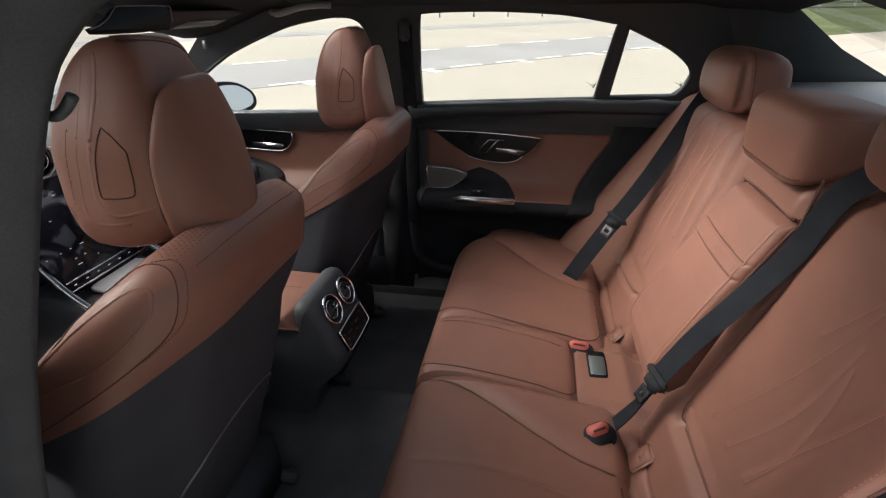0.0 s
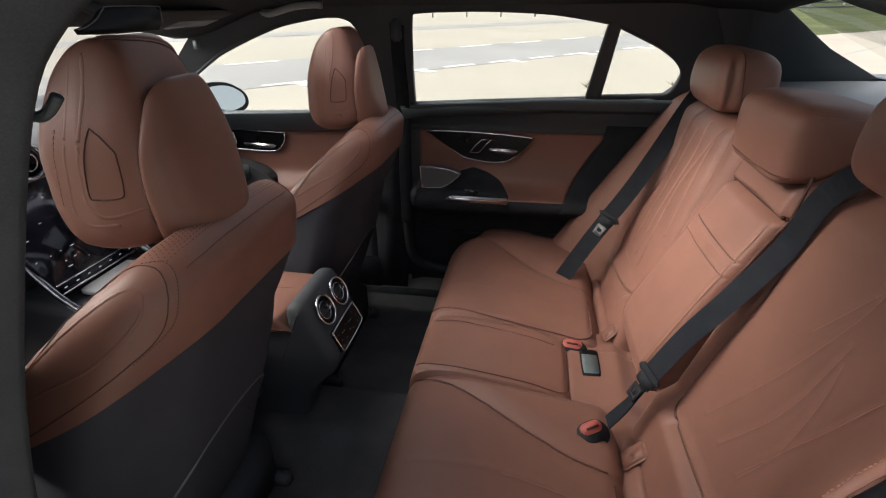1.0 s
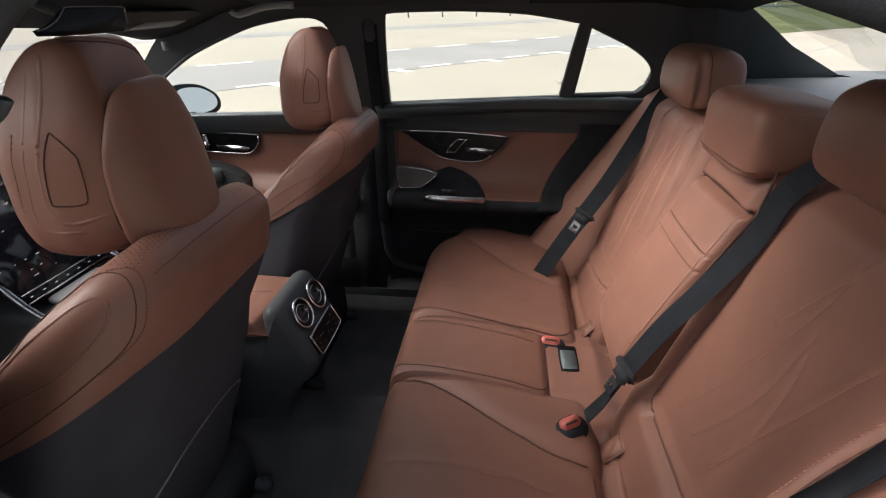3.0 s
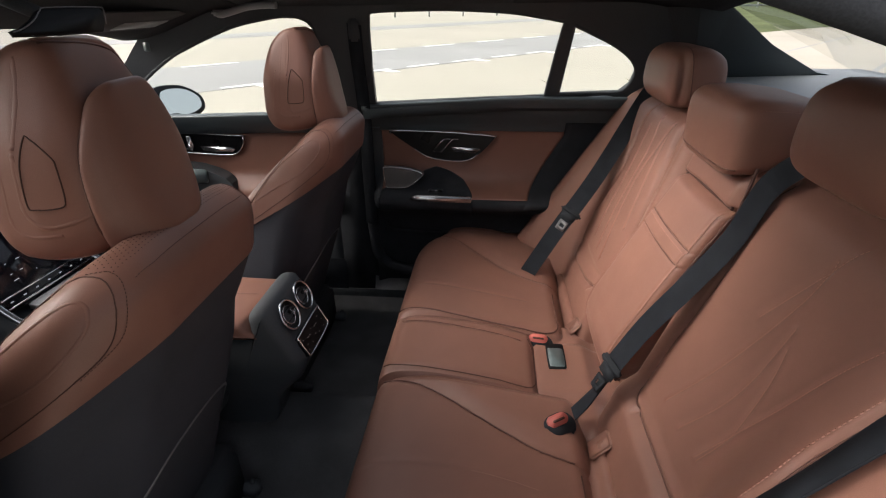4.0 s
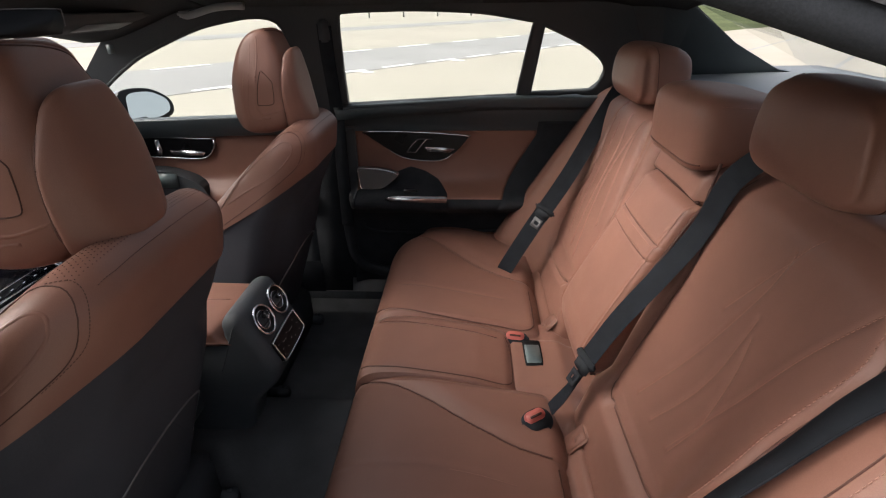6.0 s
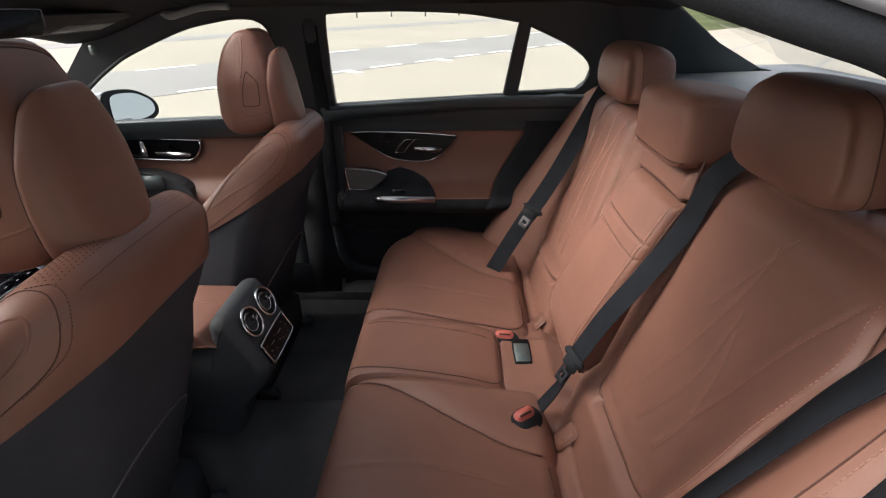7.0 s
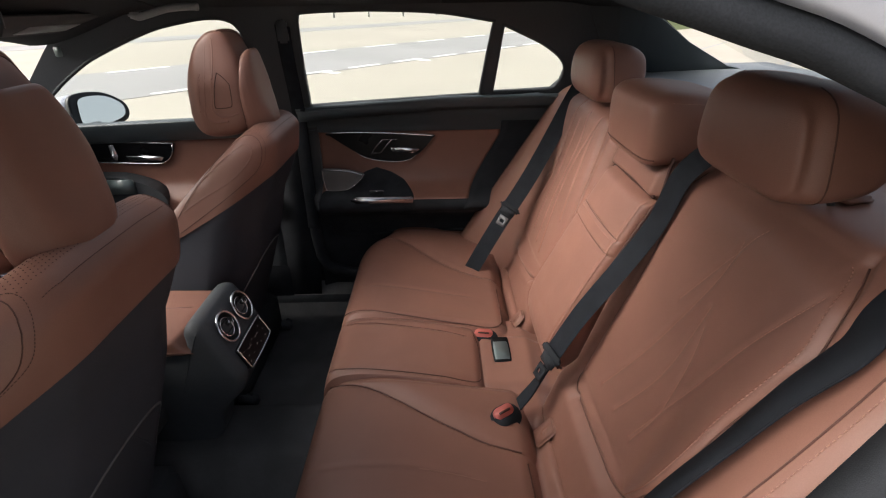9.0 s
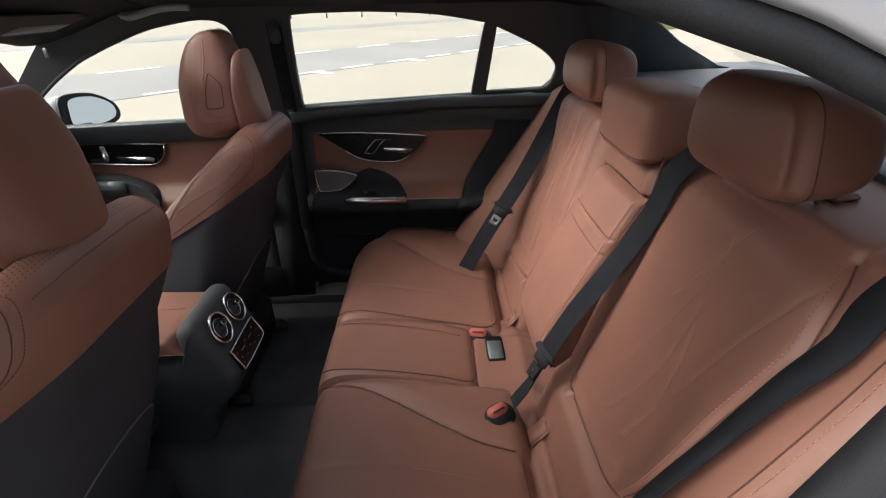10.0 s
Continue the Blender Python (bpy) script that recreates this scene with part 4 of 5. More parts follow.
for s in (1, -1):
    v = [(0.52, s * 0.50, 1.315), (0.60, s * 0.50, 1.28), (0.72, s * 0.505, 1.195), (0.84, s * 0.50, 1.13), (0.98, s * 0.47, 1.105), (1.03, s * 0.62, 1.02), (0.60, s * 0.66, 1.03), (0.42, s * 0.62, 1.15), (0.40, s * 0.59, 1.24), (0.45, s * 0.57, 1.30)]
    bm = bmesh.new()
    f = bm.faces.new([bm.verts.new(q) for q in v])
    bmesh.ops.triangulate(bm, faces=bm.faces[:])
    r = bmesh.ops.extrude_face_region(bm, geom=bm.faces[:])
    bmesh.ops.translate(bm, vec=(0.02, s * 0.045, -0.002), verts=[q for q in r["geom"] if isinstance(q, bmesh.types.BMVert)])
    part("pillar_cover", bm, CHARCOAL, cp, smooth=False)

# ---- seat belts ----
def belt(name, pts, normal, label):
    b = thing(name, label, "seat belt", "rear seat belts")
    p = spline(pts, 40)
    way = p[-1] - p[0]
    part("webbing", ribbon(p, 0.047, 0.0022, tuple(np.cross(way, normal))), WEBBING, b, smooth=False)
    return b


far_belt = belt("seat_belt", [(0.462, 0.545, 1.09), (0.430, 0.525, 1.05), (0.312, 0.450, 0.855), (0.210, 0.412, 0.70), (0.130, 0.385, 0.565), (0.11, 0.378, 0.52)], (-0.40, -0.80, 0.32), "black rear seat belt hanging over the far backrest bolster")
near_belt = thing("seat_belt", "black rear seat belt hanging over the near backrest bolster", "seat belt", "rear seat belts")
run = spline([(0.50, -0.560, 1.10), (0.430, -0.582, 1.064), (0.396, -0.596, 1.032), (0.358, -0.593, 0.982), (0.314, -0.592, 0.915), (0.270, -0.590, 0.849), (0.20, -0.584, 0.72), (0.13, -0.57, 0.59)], 60)
turn = [(-0.022 + 0.001 * t, -0.047 - 0.002 * t, -0.005 + 0.032 * t) for t in smooth01((1.09 - run[:, 2]) / 0.20)]
part("webbing", ribbon(run, 0.047, 0.0022, turn), WEBBING, near_belt)
for s in (-1, 1):
    rim = [q + s * 0.0228 * np.array(v) / np.linalg.norm(v) for q, v in zip(run, turn)]
    part("woven_edge", tube(rim, 0.0012, 5), WEBBING, near_belt)
mid_belt = belt("seat_belt", [(0.45, -0.215, 1.10), (0.420, -0.200, 1.055), (0.398, -0.188, 0.968), (0.350, -0.185, 0.880), (0.298, -0.177, 0.787), (0.262, -0.172, 0.708), (0.246, -0.170, 0.672)], (-0.86, -0.22, 0.45), "black centre seat belt plugged into its buckle")


def tongue(parent, at, way, normal, tip):
    """The latch plate across the webbing: its bar, its moulded body and the steel tip."""
    d = Vector(way).normalized()
    nn = (Vector(normal) - d * Vector(normal).dot(d)).normalized()
    m = Matrix((d.cross(nn), d, nn)).transposed().to_4x4()
    m.translation = at
    for nm, bm, mat in (("tongue_bar", box((0.066, 0.015, 0.014), (0, 0, 0.002), 0.005), RUBBER),
                        ("tongue_body", box((0.044, 0.026, 0.010), (0, 0.014, 0.001), 0.004), RUBBER),
                        ("tongue_tip", plate([(-0.014, 0.030), (0.014, 0.030), (0.013, 0.060), (-0.013, 0.060)], [[(-0.007, 0.040), (0.007, 0.040), (0.007, 0.050), (-0.007, 0.050)]], lambda a, b: (a, b, 0.004), (0, 0, -0.003)), tip)):
        part(nm, bm, mat, parent).matrix_basis = m


tongue(mid_belt, (0.254, -0.172, 0.694), (-0.10, -0.02, -0.20), (-0.86, -0.22, 0.45), RUBBER)
part("lower_webbing", ribbon(spline([(0.250, -0.172, 0.672), (0.225, -0.172, 0.615), (0.195, -0.176, 0.570)], 12), 0.034, 0.003, (0.35, 0.75, 0.55)), WEBBING, mid_belt, smooth=False)
tongue(far_belt, (0.249, 0.424, 0.756), (-0.52, -0.2, -0.8), (-0.40, -0.80, 0.32), MESH_METAL)


def stadium(length, width, n=12):
    """A long round-ended outline."""
    r, c = width / 2, length / 2 - width / 2
    return [(c + r * math.cos(w), r * math.sin(w)) for w in np.linspace(-math.pi / 2, math.pi / 2, n)] + [(-c + r * math.cos(w), r * math.sin(w)) for w in np.linspace(math.pi / 2, 1.5 * math.pi, n)]


def buckle(at, along, lean, label):
    """A buckle lying with its long side in the direction along (degrees), its button leaning towards the seat."""
    b = thing("belt_buckle", label, "buckle", "rear belt buckles")
    m = Matrix.Translation(at) @ Matrix.Rotation(radians(along), 4, "Z") @ Matrix.Rotation(radians(lean), 4, "X")
    part("buckle_body", slab([(u + 0.003, v - 0.010) for u, v in stadium(0.068, 0.050)], lambda u, v: (u, v, 0.0), (0, 0, -0.05), 0.007, 3), RUBBER, b).matrix_basis = m
    button = part("release_button", slab(stadium(0.046, 0.023), lambda u, v: (u, v, 0.005), (0, 0, -0.012), 0.003, 3), RED, b, "red release button")
    button.matrix_basis = m
    part("button_slot", slab(stadium(0.028, 0.005), lambda u, v: (u, v - 0.002, 0.0056), (0, 0, -0.003), 0.0), DARK_BROWN, button)
    return b


buckle((0.161, -0.200, 0.576), 33, 24, "black belt buckle with red button beside the centre cushion")
buckle((0.146, 0.086, 0.556), -8, 24, "black belt buckle with red button sunk in the ledge")
well = thing("buckle_well", "glossy grey plastic buckle pocket in the seat ledge", "buckle pocket")
rim = spline([(0.163, -0.012), (0.170, -0.018), (0.198, -0.016), (0.204, -0.008), (0.204, 0.066), (0.198, 0.074), (0.168, 0.074), (0.162, 0.066)], 40, True)
part("pocket_rim", slab([tuple(q) for q in rim], lambda a, b: (a, b, 0.5530), (0, 0, -0.02), 0.002), VENT_BLACK, well)
part("pocket", slab([(0.183 + (a - 0.183) * 0.84, 0.016 + (b - 0.022) * 0.72) for a, b in rim], lambda a, b: (a, b, 0.5545), (0, 0, -0.012), 0.001), GREY_PLASTIC, well)
for y0 in (-0.222, 0.163):
    tag = thing("isofix_flap", "small leather flap covering a child seat anchor", "anchor flap", "anchor flaps")
    tilt = Matrix.Rotation(radians(-50), 4, "Y")
    part("flap", box((0.056, 0.044, 0.010), (0.2410, y0, 0.5400), 0.0045, tilt, 4), LEATHER, tag)
    part("flap_emblem", box((0.016, 0.014, 0.0016), (0.2412, y0 - 0.006, 0.5478), 0.0006, tilt), LEATHER, tag)
    part("flap_stitching", stitches([(0.2195, y0 - 0.019, 0.5225), (0.2195, y0 + 0.019, 0.5225)], 0.006, 0.0006), THREAD, tag)

# ---- front seats ----
def BX(z):
    return np.interp(z, [0.38, 0.55, 0.72, 0.845, 0.90, 0.96, 1.03, 1.08], [-0.565, -0.512, -0.450, -0.416, -0.386, -0.357, -0.345, -0.355])


SEAT_OUTLINE = [(0.0, 1.074), (0.08, 1.072), (0.14, 1.060), (0.182, 1.028), (0.208, 0.97), (0.228, 0.88), (0.240, 0.76), (0.243, 0.62), (0.236, 0.50), (0.21, 0.42), (0.0, 0.40), (-0.21, 0.42), (-0.236, 0.50), (-0.243, 0.62), (-0.240, 0.76), (-0.228, 0.88), (-0.208, 0.97), (-0.182, 1.028), (-0.14, 1.060), (-0.08, 1.072)]


def front_seat(y0):
    seat = thing("bucket_seat", "brown leather front seat with perforated shoulders and dark cloth back", "car seat", "front seats", at=(0, y0, 0))

    def place(A, B, C):
        # C runs from the front (-) to the back (+) of the backrest; the shoulders lean forward to both sides
        x = BX(B) - 0.075 + C
        wing = smooth01((np.abs(A) - 0.10) / 0.12)
        x = x - 0.035 * wing - 0.05 * smooth01((-C) / 0.06) * wing
        over = B - 1.124 - 1.0 * (x + 0.354)
        return np.stack([x, A, B - 0.5 * (over + np.sqrt(over ** 2 + 0.0003))], -1)

    geo = puff([(a * 1.045, b) for a, b in SEAT_OUTLINE], 0.075, 0.050, place, 200, 9, 0.006, 14)
    cut_at, cut_n = Vector((-0.345, 0, 0.962)), Vector((-0.56, 0, 1)).normalized()
    for keep_top, nm, mat, lab in ((True, "backrest_top", LEATHER, "brown leather upper backrest"), (False, "back_panel", SEAT_BACK, "dark cloth seat back panel")):
        bm = bmesh.new()
        vs = [bm.verts.new(tuple(map(float, v))) for v in geo[0]]
        for f in geo[1]:
            bm.faces.new([vs[i] for i in f])
        bmesh.ops.bisect_plane(bm, geom=bm.verts[:] + bm.edges[:] + bm.faces[:], plane_co=cut_at, plane_no=cut_n, clear_inner=keep_top, clear_outer=not keep_top)
        if not keep_top:
            bmesh.ops.scale(bm, vec=(0.97, 0.982, 1.0), verts=bm.verts, space=Matrix.Translation((0.44, 0, 0)))
        top_ob = part(nm, bm, mat, seat, lab)
        if keep_top:
            shoulder = top_ob
    # piping of the side panel, both sides
    OVAL = [(-0.59, 0.845), (-0.535, 0.925), (-0.466, 1.006), (-0.425, 1.043), (-0.407, 1.054), (-0.388, 1.053), (-0.374, 1.041), (-0.368, 1.020), (-0.377, 0.985), (-0.405, 0.958), (-0.48, 0.905), (-0.59, 0.832)]
    INNER = [(-0.548, 0.900), (-0.498, 0.968), (-0.425, 1.028), (-0.398, 1.039), (-0.386, 1.028), (-0.392, 1.004), (-0.430, 0.968), (-0.495, 0.933), (-0.548, 0.900)]
    for s in (-1, 1):
        line = drape(geo, [(a, s * 0.4, b) for a, b in spline(OVAL, 90)], (0, -s, 0), 0.0002)
        part("side_seam", tube(line, 0.0008, 6), SEAM, shoulder)
        line = drape(geo, [(a, s * 0.4, b) for a, b in spline([(a + 0.006, b + 0.002) for a, b in OVAL[4:10]], 60)], (0, -s, 0), 0.0004)
        part("side_stitching", stitches(line, 0.0042, 0.0005), SEAM, shoulder)
        line = drape(geo, [(a, s * 0.4, b) for a, b in spline(INNER, 90)], (0, -s, 0), -0.0026)
        part("bolster_edge", tube(line, 0.0034, 8), LEATHER, shoulder)
    # perforated band along the top edge
    verts, faces = [], []
    tree = BVHTree.FromPolygons([tuple(map(float, v)) for v in geo[0]], geo[1])
    for i in range(54):
        for k in range(6):
            a = -0.165 + i * 0.0061 + (k % 2) * 0.003
            if abs(a) > 0.135:
                continue
            q = tree.ray_cast(Vector((-0.398 + 0.0048 * k + 0.15 * min(0, 0.10 - abs(a)), a, 1.25)), Vector((0, 0, -1)), 0.6)[0]
            if q:
                v, f = tube([np.array(q) - np.array([0, 0, 0.001]), np.array(q) + np.array([0, 0, 0.0005])], 0.0007, 5)
                faces += [tuple(n + len(verts) for n in ff) for ff in f]
                verts += v
    part("perforation", (verts, faces), DARK_BROWN, shoulder)
    line = drape(geo, [(-0.358 - 0.15 * max(0, abs(a) - 0.10), a, 1.0) for a in np.linspace(-0.125, 0.125, 50)], (0, 0, -1), 0.0004)
    part("top_stitching", stitches(line, 0.0042, 0.0005), SEAM, shoulder)
    line = drape(geo, [(-0.25, a, b) for a, b in spline([(-0.165, 0.52), (-0.150, 0.62), (-0.10, 0.685), (0.0, 0.705), (0.10, 0.685), (0.150, 0.62), (0.165, 0.52)], 60)], (-1, 0, 0), 0.0)
    part("pocket_edge", tube(line, 0.0028, 6), MESH_METAL, seat)
    for c in (-0.19, 0.19):
        part("rail_bracket", box((0.06, 0.030, 0.035), (-0.53, c, 0.285), 0.006), SOFT_BLACK, seat)
        part("rail_bolt", tube([(-0.515, c, 0.303), (-0.515, c, 0.310)], 0.006, 8), SOFT_BLACK, seat)
    # cushion
    cp2 = puff([(-1.06, 0.48), (-1.03, 0.54), (-0.90, 0.56), (-0.72, 0.53), (-0.68, 0.47), (-0.72, 0.40), (-1.0, 0.40)], 0.25, 0.06, lambda A, B, C: np.stack([A, C, B + 0.03 * (np.abs(C) / 0.25) ** 3], -1), 60)
    part("seat_cushion", cp2, LEATHER, seat)
    part("seat_base", box((0.45, 0.42, 0.16), (-0.76, 0, 0.34), 0.02), SOFT_BLACK, seat)
    # headrest: a tall front cushion and a lower shell behind it, both narrower towards the back
    front = [(-0.550, 1.115), (-0.544, 1.17), (-0.526, 1.235), (-0.498, 1.268), (-0.468, 1.277), (-0.449, 1.270), (-0.436, 1.248), (-0.422, 1.205), (-0.405, 1.13), (-0.402, 1.075), (-0.43, 1.045), (-0.49, 1.035), (-0.533, 1.045), (-0.551, 1.078)]
    rear = [(-0.424, 1.205), (-0.418, 1.226), (-0.404, 1.233), (-0.398, 1.218), (-0.390, 1.170), (-0.382, 1.12), (-0.373, 1.085), (-0.370, 1.055), (-0.39, 1.035), (-0.418, 1.035), (-0.426, 1.06), (-0.428, 1.13)]
    PLAN_X, PLAN_W = [-0.575, -0.563, -0.543, -0.515, -0.475, -0.44, -0.415, -0.40, -0.388, -0.378, -0.368], [0.075, 0.084, 0.098, 0.106, 0.104, 0.094, 0.083, 0.071, 0.056, 0.038, 0.018]

    def fplace(A, B, C):
        w = np.interp(A + 0.10 * (B - 1.12) * smooth01((A + 0.50) / 0.06), PLAN_X, PLAN_W) / 0.106 * (1 - 0.05 * smooth01((A + 0.425) / 0.01) * smooth01((1.23 - B) / 0.01))
        return np.stack([A, C * w * (1 - 0.37 * smooth01((B - 1.15) / 0.12)), B], -1)

    def rplace(A, B, C):
        w = np.interp(A + 0.12 * (B - 1.12), PLAN_X, PLAN_W) / 0.101
        return np.stack([A, C * w * (1 - 0.34 * smooth01((B - 1.14) / 0.11) - 0.05 * smooth01((1.12 - B) / 0.07)), B], -1)

    gf = pillow(front, 0.106, 7.0, fplace, 120, 54)
    gr = pillow(rear, 0.1085, 5.0, rplace, 96, 54, 0.06)
    h = part("headrest", gf, LEATHER, seat, "leather headrest with thick front cushion")
    part("headrest_shell", gr, LEATHER, h)
    s = -1
    cap = [(-0.466, 1.182), (-0.459, 1.184), (-0.443, 1.166), (-0.440, 1.155), (-0.441, 1.120), (-0.447, 1.111), (-0.470, 1.110), (-0.478, 1.118)]
    part("release_cap", tube(drape(gf, [(a, s * 0.4, b) for a, b in spline(cap, 60, True)], (0, -s, 0), 0.0002), 0.0009, 5, True), DARK_BROWN, h)
    inner = [(-0.474, 1.262), (-0.472, 1.237), (-0.473, 1.195), (-0.480, 1.145), (-0.485, 1.110), (-0.478, 1.094), (-0.464, 1.088), (-0.438, 1.093), (-0.412, 1.103)]
    outer = [(-0.489, 1.264), (-0.489, 1.242), (-0.490, 1.187), (-0.496, 1.145), (-0.504, 1.100), (-0.500, 1.083), (-0.486, 1.077), (-0.455, 1.078)]
    part("edge_ridge", tube(drape(gf, [(a, s * 0.4, b) for a, b in spline(inner, 70)], (0, -s, 0), -0.0050), 0.0057, 8), LEATHER, h)
    part("edge_ridge", tube(drape(gf, [(a, s * 0.4, b) for a, b in spline(outer, 70)], (0, -s, 0), -0.0050), 0.0056, 8), LEATHER, h)
    part("edge_stitching", stitches(drape(gf, [(a - 0.012, s * 0.4, b) for a, b in spline(outer[2:5], 60)], (0, -s, 0), 0.0002), 0.0065, 0.0006), THREAD, h)
    for s in (-1, 1):
        # the seam runs where the shell comes out of the cushion
        joint = []
        trees = [BVHTree.FromPolygons([tuple(map(float, v)) for v in g[0]], g[1]) for g in (gf, gr)]
        for b in np.linspace(1.048, 1.224, 40):
            for a in np.linspace(-0.440, -0.380, 60):
                q, r = (t.ray_cast(Vector((a, s * 0.4, b)), Vector((0, -s, 0)), 0.6)[0] for t in trees)
                if r and (not q or s * r.y > s * q.y):
                    joint.append(np.array(r))
                    break
        joint = spline(joint[::6], 50)
        part("shell_joint", tube(joint, 0.0015, 6), SEAM, h)
    # welt over the crown, down the inner back corner
    crown = spline([(-0.464, -0.042, 1.276), (-0.458, -0.018, 1.276), (-0.455, 0.014, 1.272), (-0.451, 0.042, 1.262), (-0.447, 0.056, 1.248), (-0.442, 0.063, 1.230), (-0.436, 0.066, 1.214)], 60)
    welt = drape(gf, [(a + 0.16, c, b + 0.12) for a, c, b in crown], (-0.8, 0, -0.6), -0.0018)
    part("crown_welt", tube(welt, 0.0040, 8), LEATHER, h)
    # dark line below the welt: its seam, with the fold's shade painted in
    fold = drape(gf, [(a + 0.166, c - 0.002, b + 0.116) for a, c, b in crown], (-0.8, 0, -0.6), 0.0)
    part("crown_seam_and_shade", tube(fold, 0.0012, 6), SEAM, h)
    for s in (-0.06, 0.06):
        part("headrest_post", tube([(-0.43, s, 1.0), (-0.43, s, 1.06)], 0.006, 10), CHROME, seat)
    return seat


seat_a = front_seat(-0.375)
seat_a.location = (0, -0.375, 0.0)
seat_b = copy_thing(seat_a, pose(-0.005, 0.375, -0.024))

# ---- centre console rear end ----
console = thing("centre_console", "black centre console end with round air vents and brown armrest", "console")
part("body", puff([(-0.66, 0.34), (-0.66, 0.62), (-0.515, 0.650), (-0.498, 0.700), (-0.480, 0.720), (-0.458, 0.722), (-0.440, 0.706), (-0.392, 0.605), (-0.388, 0.575), (-0.405, 0.53), (-0.45, 0.45), (-0.47, 0.34)], 0.100, 0.030, lambda A, B, C: np.stack([A - 0.05 * smooth01((0.55 - B) / 0.2), C * (1 - 0.60 * smooth01((0.60 - B) / 0.24)), B], -1), 110, 9), SOFT_BLACK, console)
part("armrest", puff([(-0.95, 0.645), (-0.95, 0.690), (-0.54, 0.690), (-0.497, 0.684), (-0.490, 0.672), (-0.495, 0.650)], 0.105, 0.010, lambda A, B, C: np.stack([A + 0.012 * (C / 0.1), C, B], -1), 60, 6), LEATHER, console, "brown leather armrest lid")
part("armrest_seam", tube([(-0.60, 0.02, 0.690), (-0.53, 0.025, 0.690), (-0.50, 0.03, 0.684)], 0.0012, 6), SEAM, console)
FACE_AT, FACE_N = Vector((-0.427, 0, 0.680)), Vector((0.90, 0, 0.44)).normalized()
FACE_UP = Vector((-FACE_N.z, 0, FACE_N.x))


def on_face(a, b, out=0.0):
    return FACE_AT + Vector((0, 1, 0)) * a + FACE_UP * b + FACE_N * out


def ring(name, cy, cb, r, wire, mat, out, parent, n=40, rx=1.0):
    return part(name, tube([on_face(cy + r * math.cos(2 * math.pi * i / n), cb + r * math.sin(2 * math.pi * i / n), out) for i in range(n)], wire, 8, True), mat, parent)


for cy in (-0.042, 0.042):
    disc = [on_face(cy + 0.034 * math.cos(2 * math.pi * i / 40), 0.034 * math.sin(2 * math.pi * i / 40), 0.006) for i in range(40)]
    vent = part("air_vent", (disc + [on_face(cy, 0, -0.012)], [(i, (i + 1) % 40, 40) for i in range(40)]), VENT_BLACK, console, "round air vent with chrome ring")
    ring("chrome_ring", cy, 0, 0.034, 0.0030, CHROME, 0.007, vent)
    ring("inner_ring", cy, 0, 0.021, 0.0014, CHROME, 0.004, vent)
    for b in (-0.024, -0.012, 0.012, 0.024):
        hw = math.sqrt(max(0.031 ** 2 - b * b, 0))
        part("vent_slat", tube([on_face(cy - hw, b, 0.001), on_face(cy + hw, b, 0.001)], 0.0016, 6), VENT_BLACK, vent)
    part("vent_knob", tube([on_face(cy + 0.004, 0.002, 0.003), on_face(cy + 0.018, 0.008, 0.010)], 0.005, 8), VENT_BLACK, vent)
    part("knob_rim", tube([on_face(cy + a, b, 0.011) for a, b in ((0.006, -0.004), (0.020, -0.002), (0.020, 0.009), (0.006, 0.008))], 0.0009, 5, True), CHROME, vent)
lp = spline([(-0.070, -0.056), (-0.064, -0.049), (0.056, -0.049), (0.062, -0.056), (0.062, -0.090), (0.052, -0.102), (-0.060, -0.102), (-0.070, -0.090)], 60, True)
cpanel = part("climate_panel", plate([tuple(q) for q in lp], [], lambda a, b: on_face(a, b, 0.006), tuple(-FACE_N * 0.012)), GLOSS, console, "black rear climate control panel", smooth=False)
part("chrome_rim", tube([on_face(a, b, 0.007) for a, b in lp], 0.0022, 6, True), CHROME, cpanel)
rnd = random.Random(12)
for a, b, w in ((-0.058, -0.060, 2.0), (-0.052, -0.076, 2.6), (-0.058, -0.087, 1.6), (-0.036, -0.066, 3.4), (-0.026, -0.066, 3.0), (-0.031, -0.084, 1.6), (-0.010, -0.060, 1.4), (-0.004, -0.080, 2.2), (0.008, -0.066, 3.4), (0.018, -0.066, 3.0), (0.012, -0.086, 1.6), (0.038, -0.058, 2.6), (0.046, -0.072, 2.0), (0.040, -0.087, 2.4)):
    tip = rnd.uniform(-0.002, 0.002)
    part("button_mark", tube([on_face(a - w * 0.001, b - 0.005, 0.0064), on_face(a + w * 0.001, b + tip - 0.005, 0.0064)], 0.0008, 5), PIANO_ICON, cpanel)

# ---- windscreen, dashboard and what hangs at the front of the roof ----
ws = thing("windscreen", "sloping clear windscreen glass", "car window", kind="structure")
pane = part("pane", ([(-1.08, -0.56, 1.262), (-1.08, 0.56, 1.262), (-1.70, 0.68, 0.95), (-1.70, -0.68, 0.95)], [(0, 1, 2, 3)]), PANE, ws, smooth=False)
pane.visible_shadow = False
near_a = thing("wall_front_pillar", "charcoal windscreen pillar cover", "pillar trim", kind="structure")
part("pillar_cover", tube([(-1.04, -0.59, 1.27), (-1.25, -0.63, 1.15), (-1.65, -0.70, 0.95)], 0.035, 10), CHARCOAL, near_a)

dash = thing("dashboard", "black dashboard with upright touch screen and round vents", "dashboard")
part("dash_body", puff([(-1.75, 0.55), (-1.75, 0.98), (-1.60, 1.005), (-1.30, 1.005), (-1.20, 0.985), (-1.165, 0.95), (-1.17, 0.88), (-1.20, 0.80), (-1.22, 0.60), (-1.30, 0.52)], 0.74, 0.03, lambda A, B, C: np.stack([A, C, B], -1), 60), SOFT_BLACK, dash)
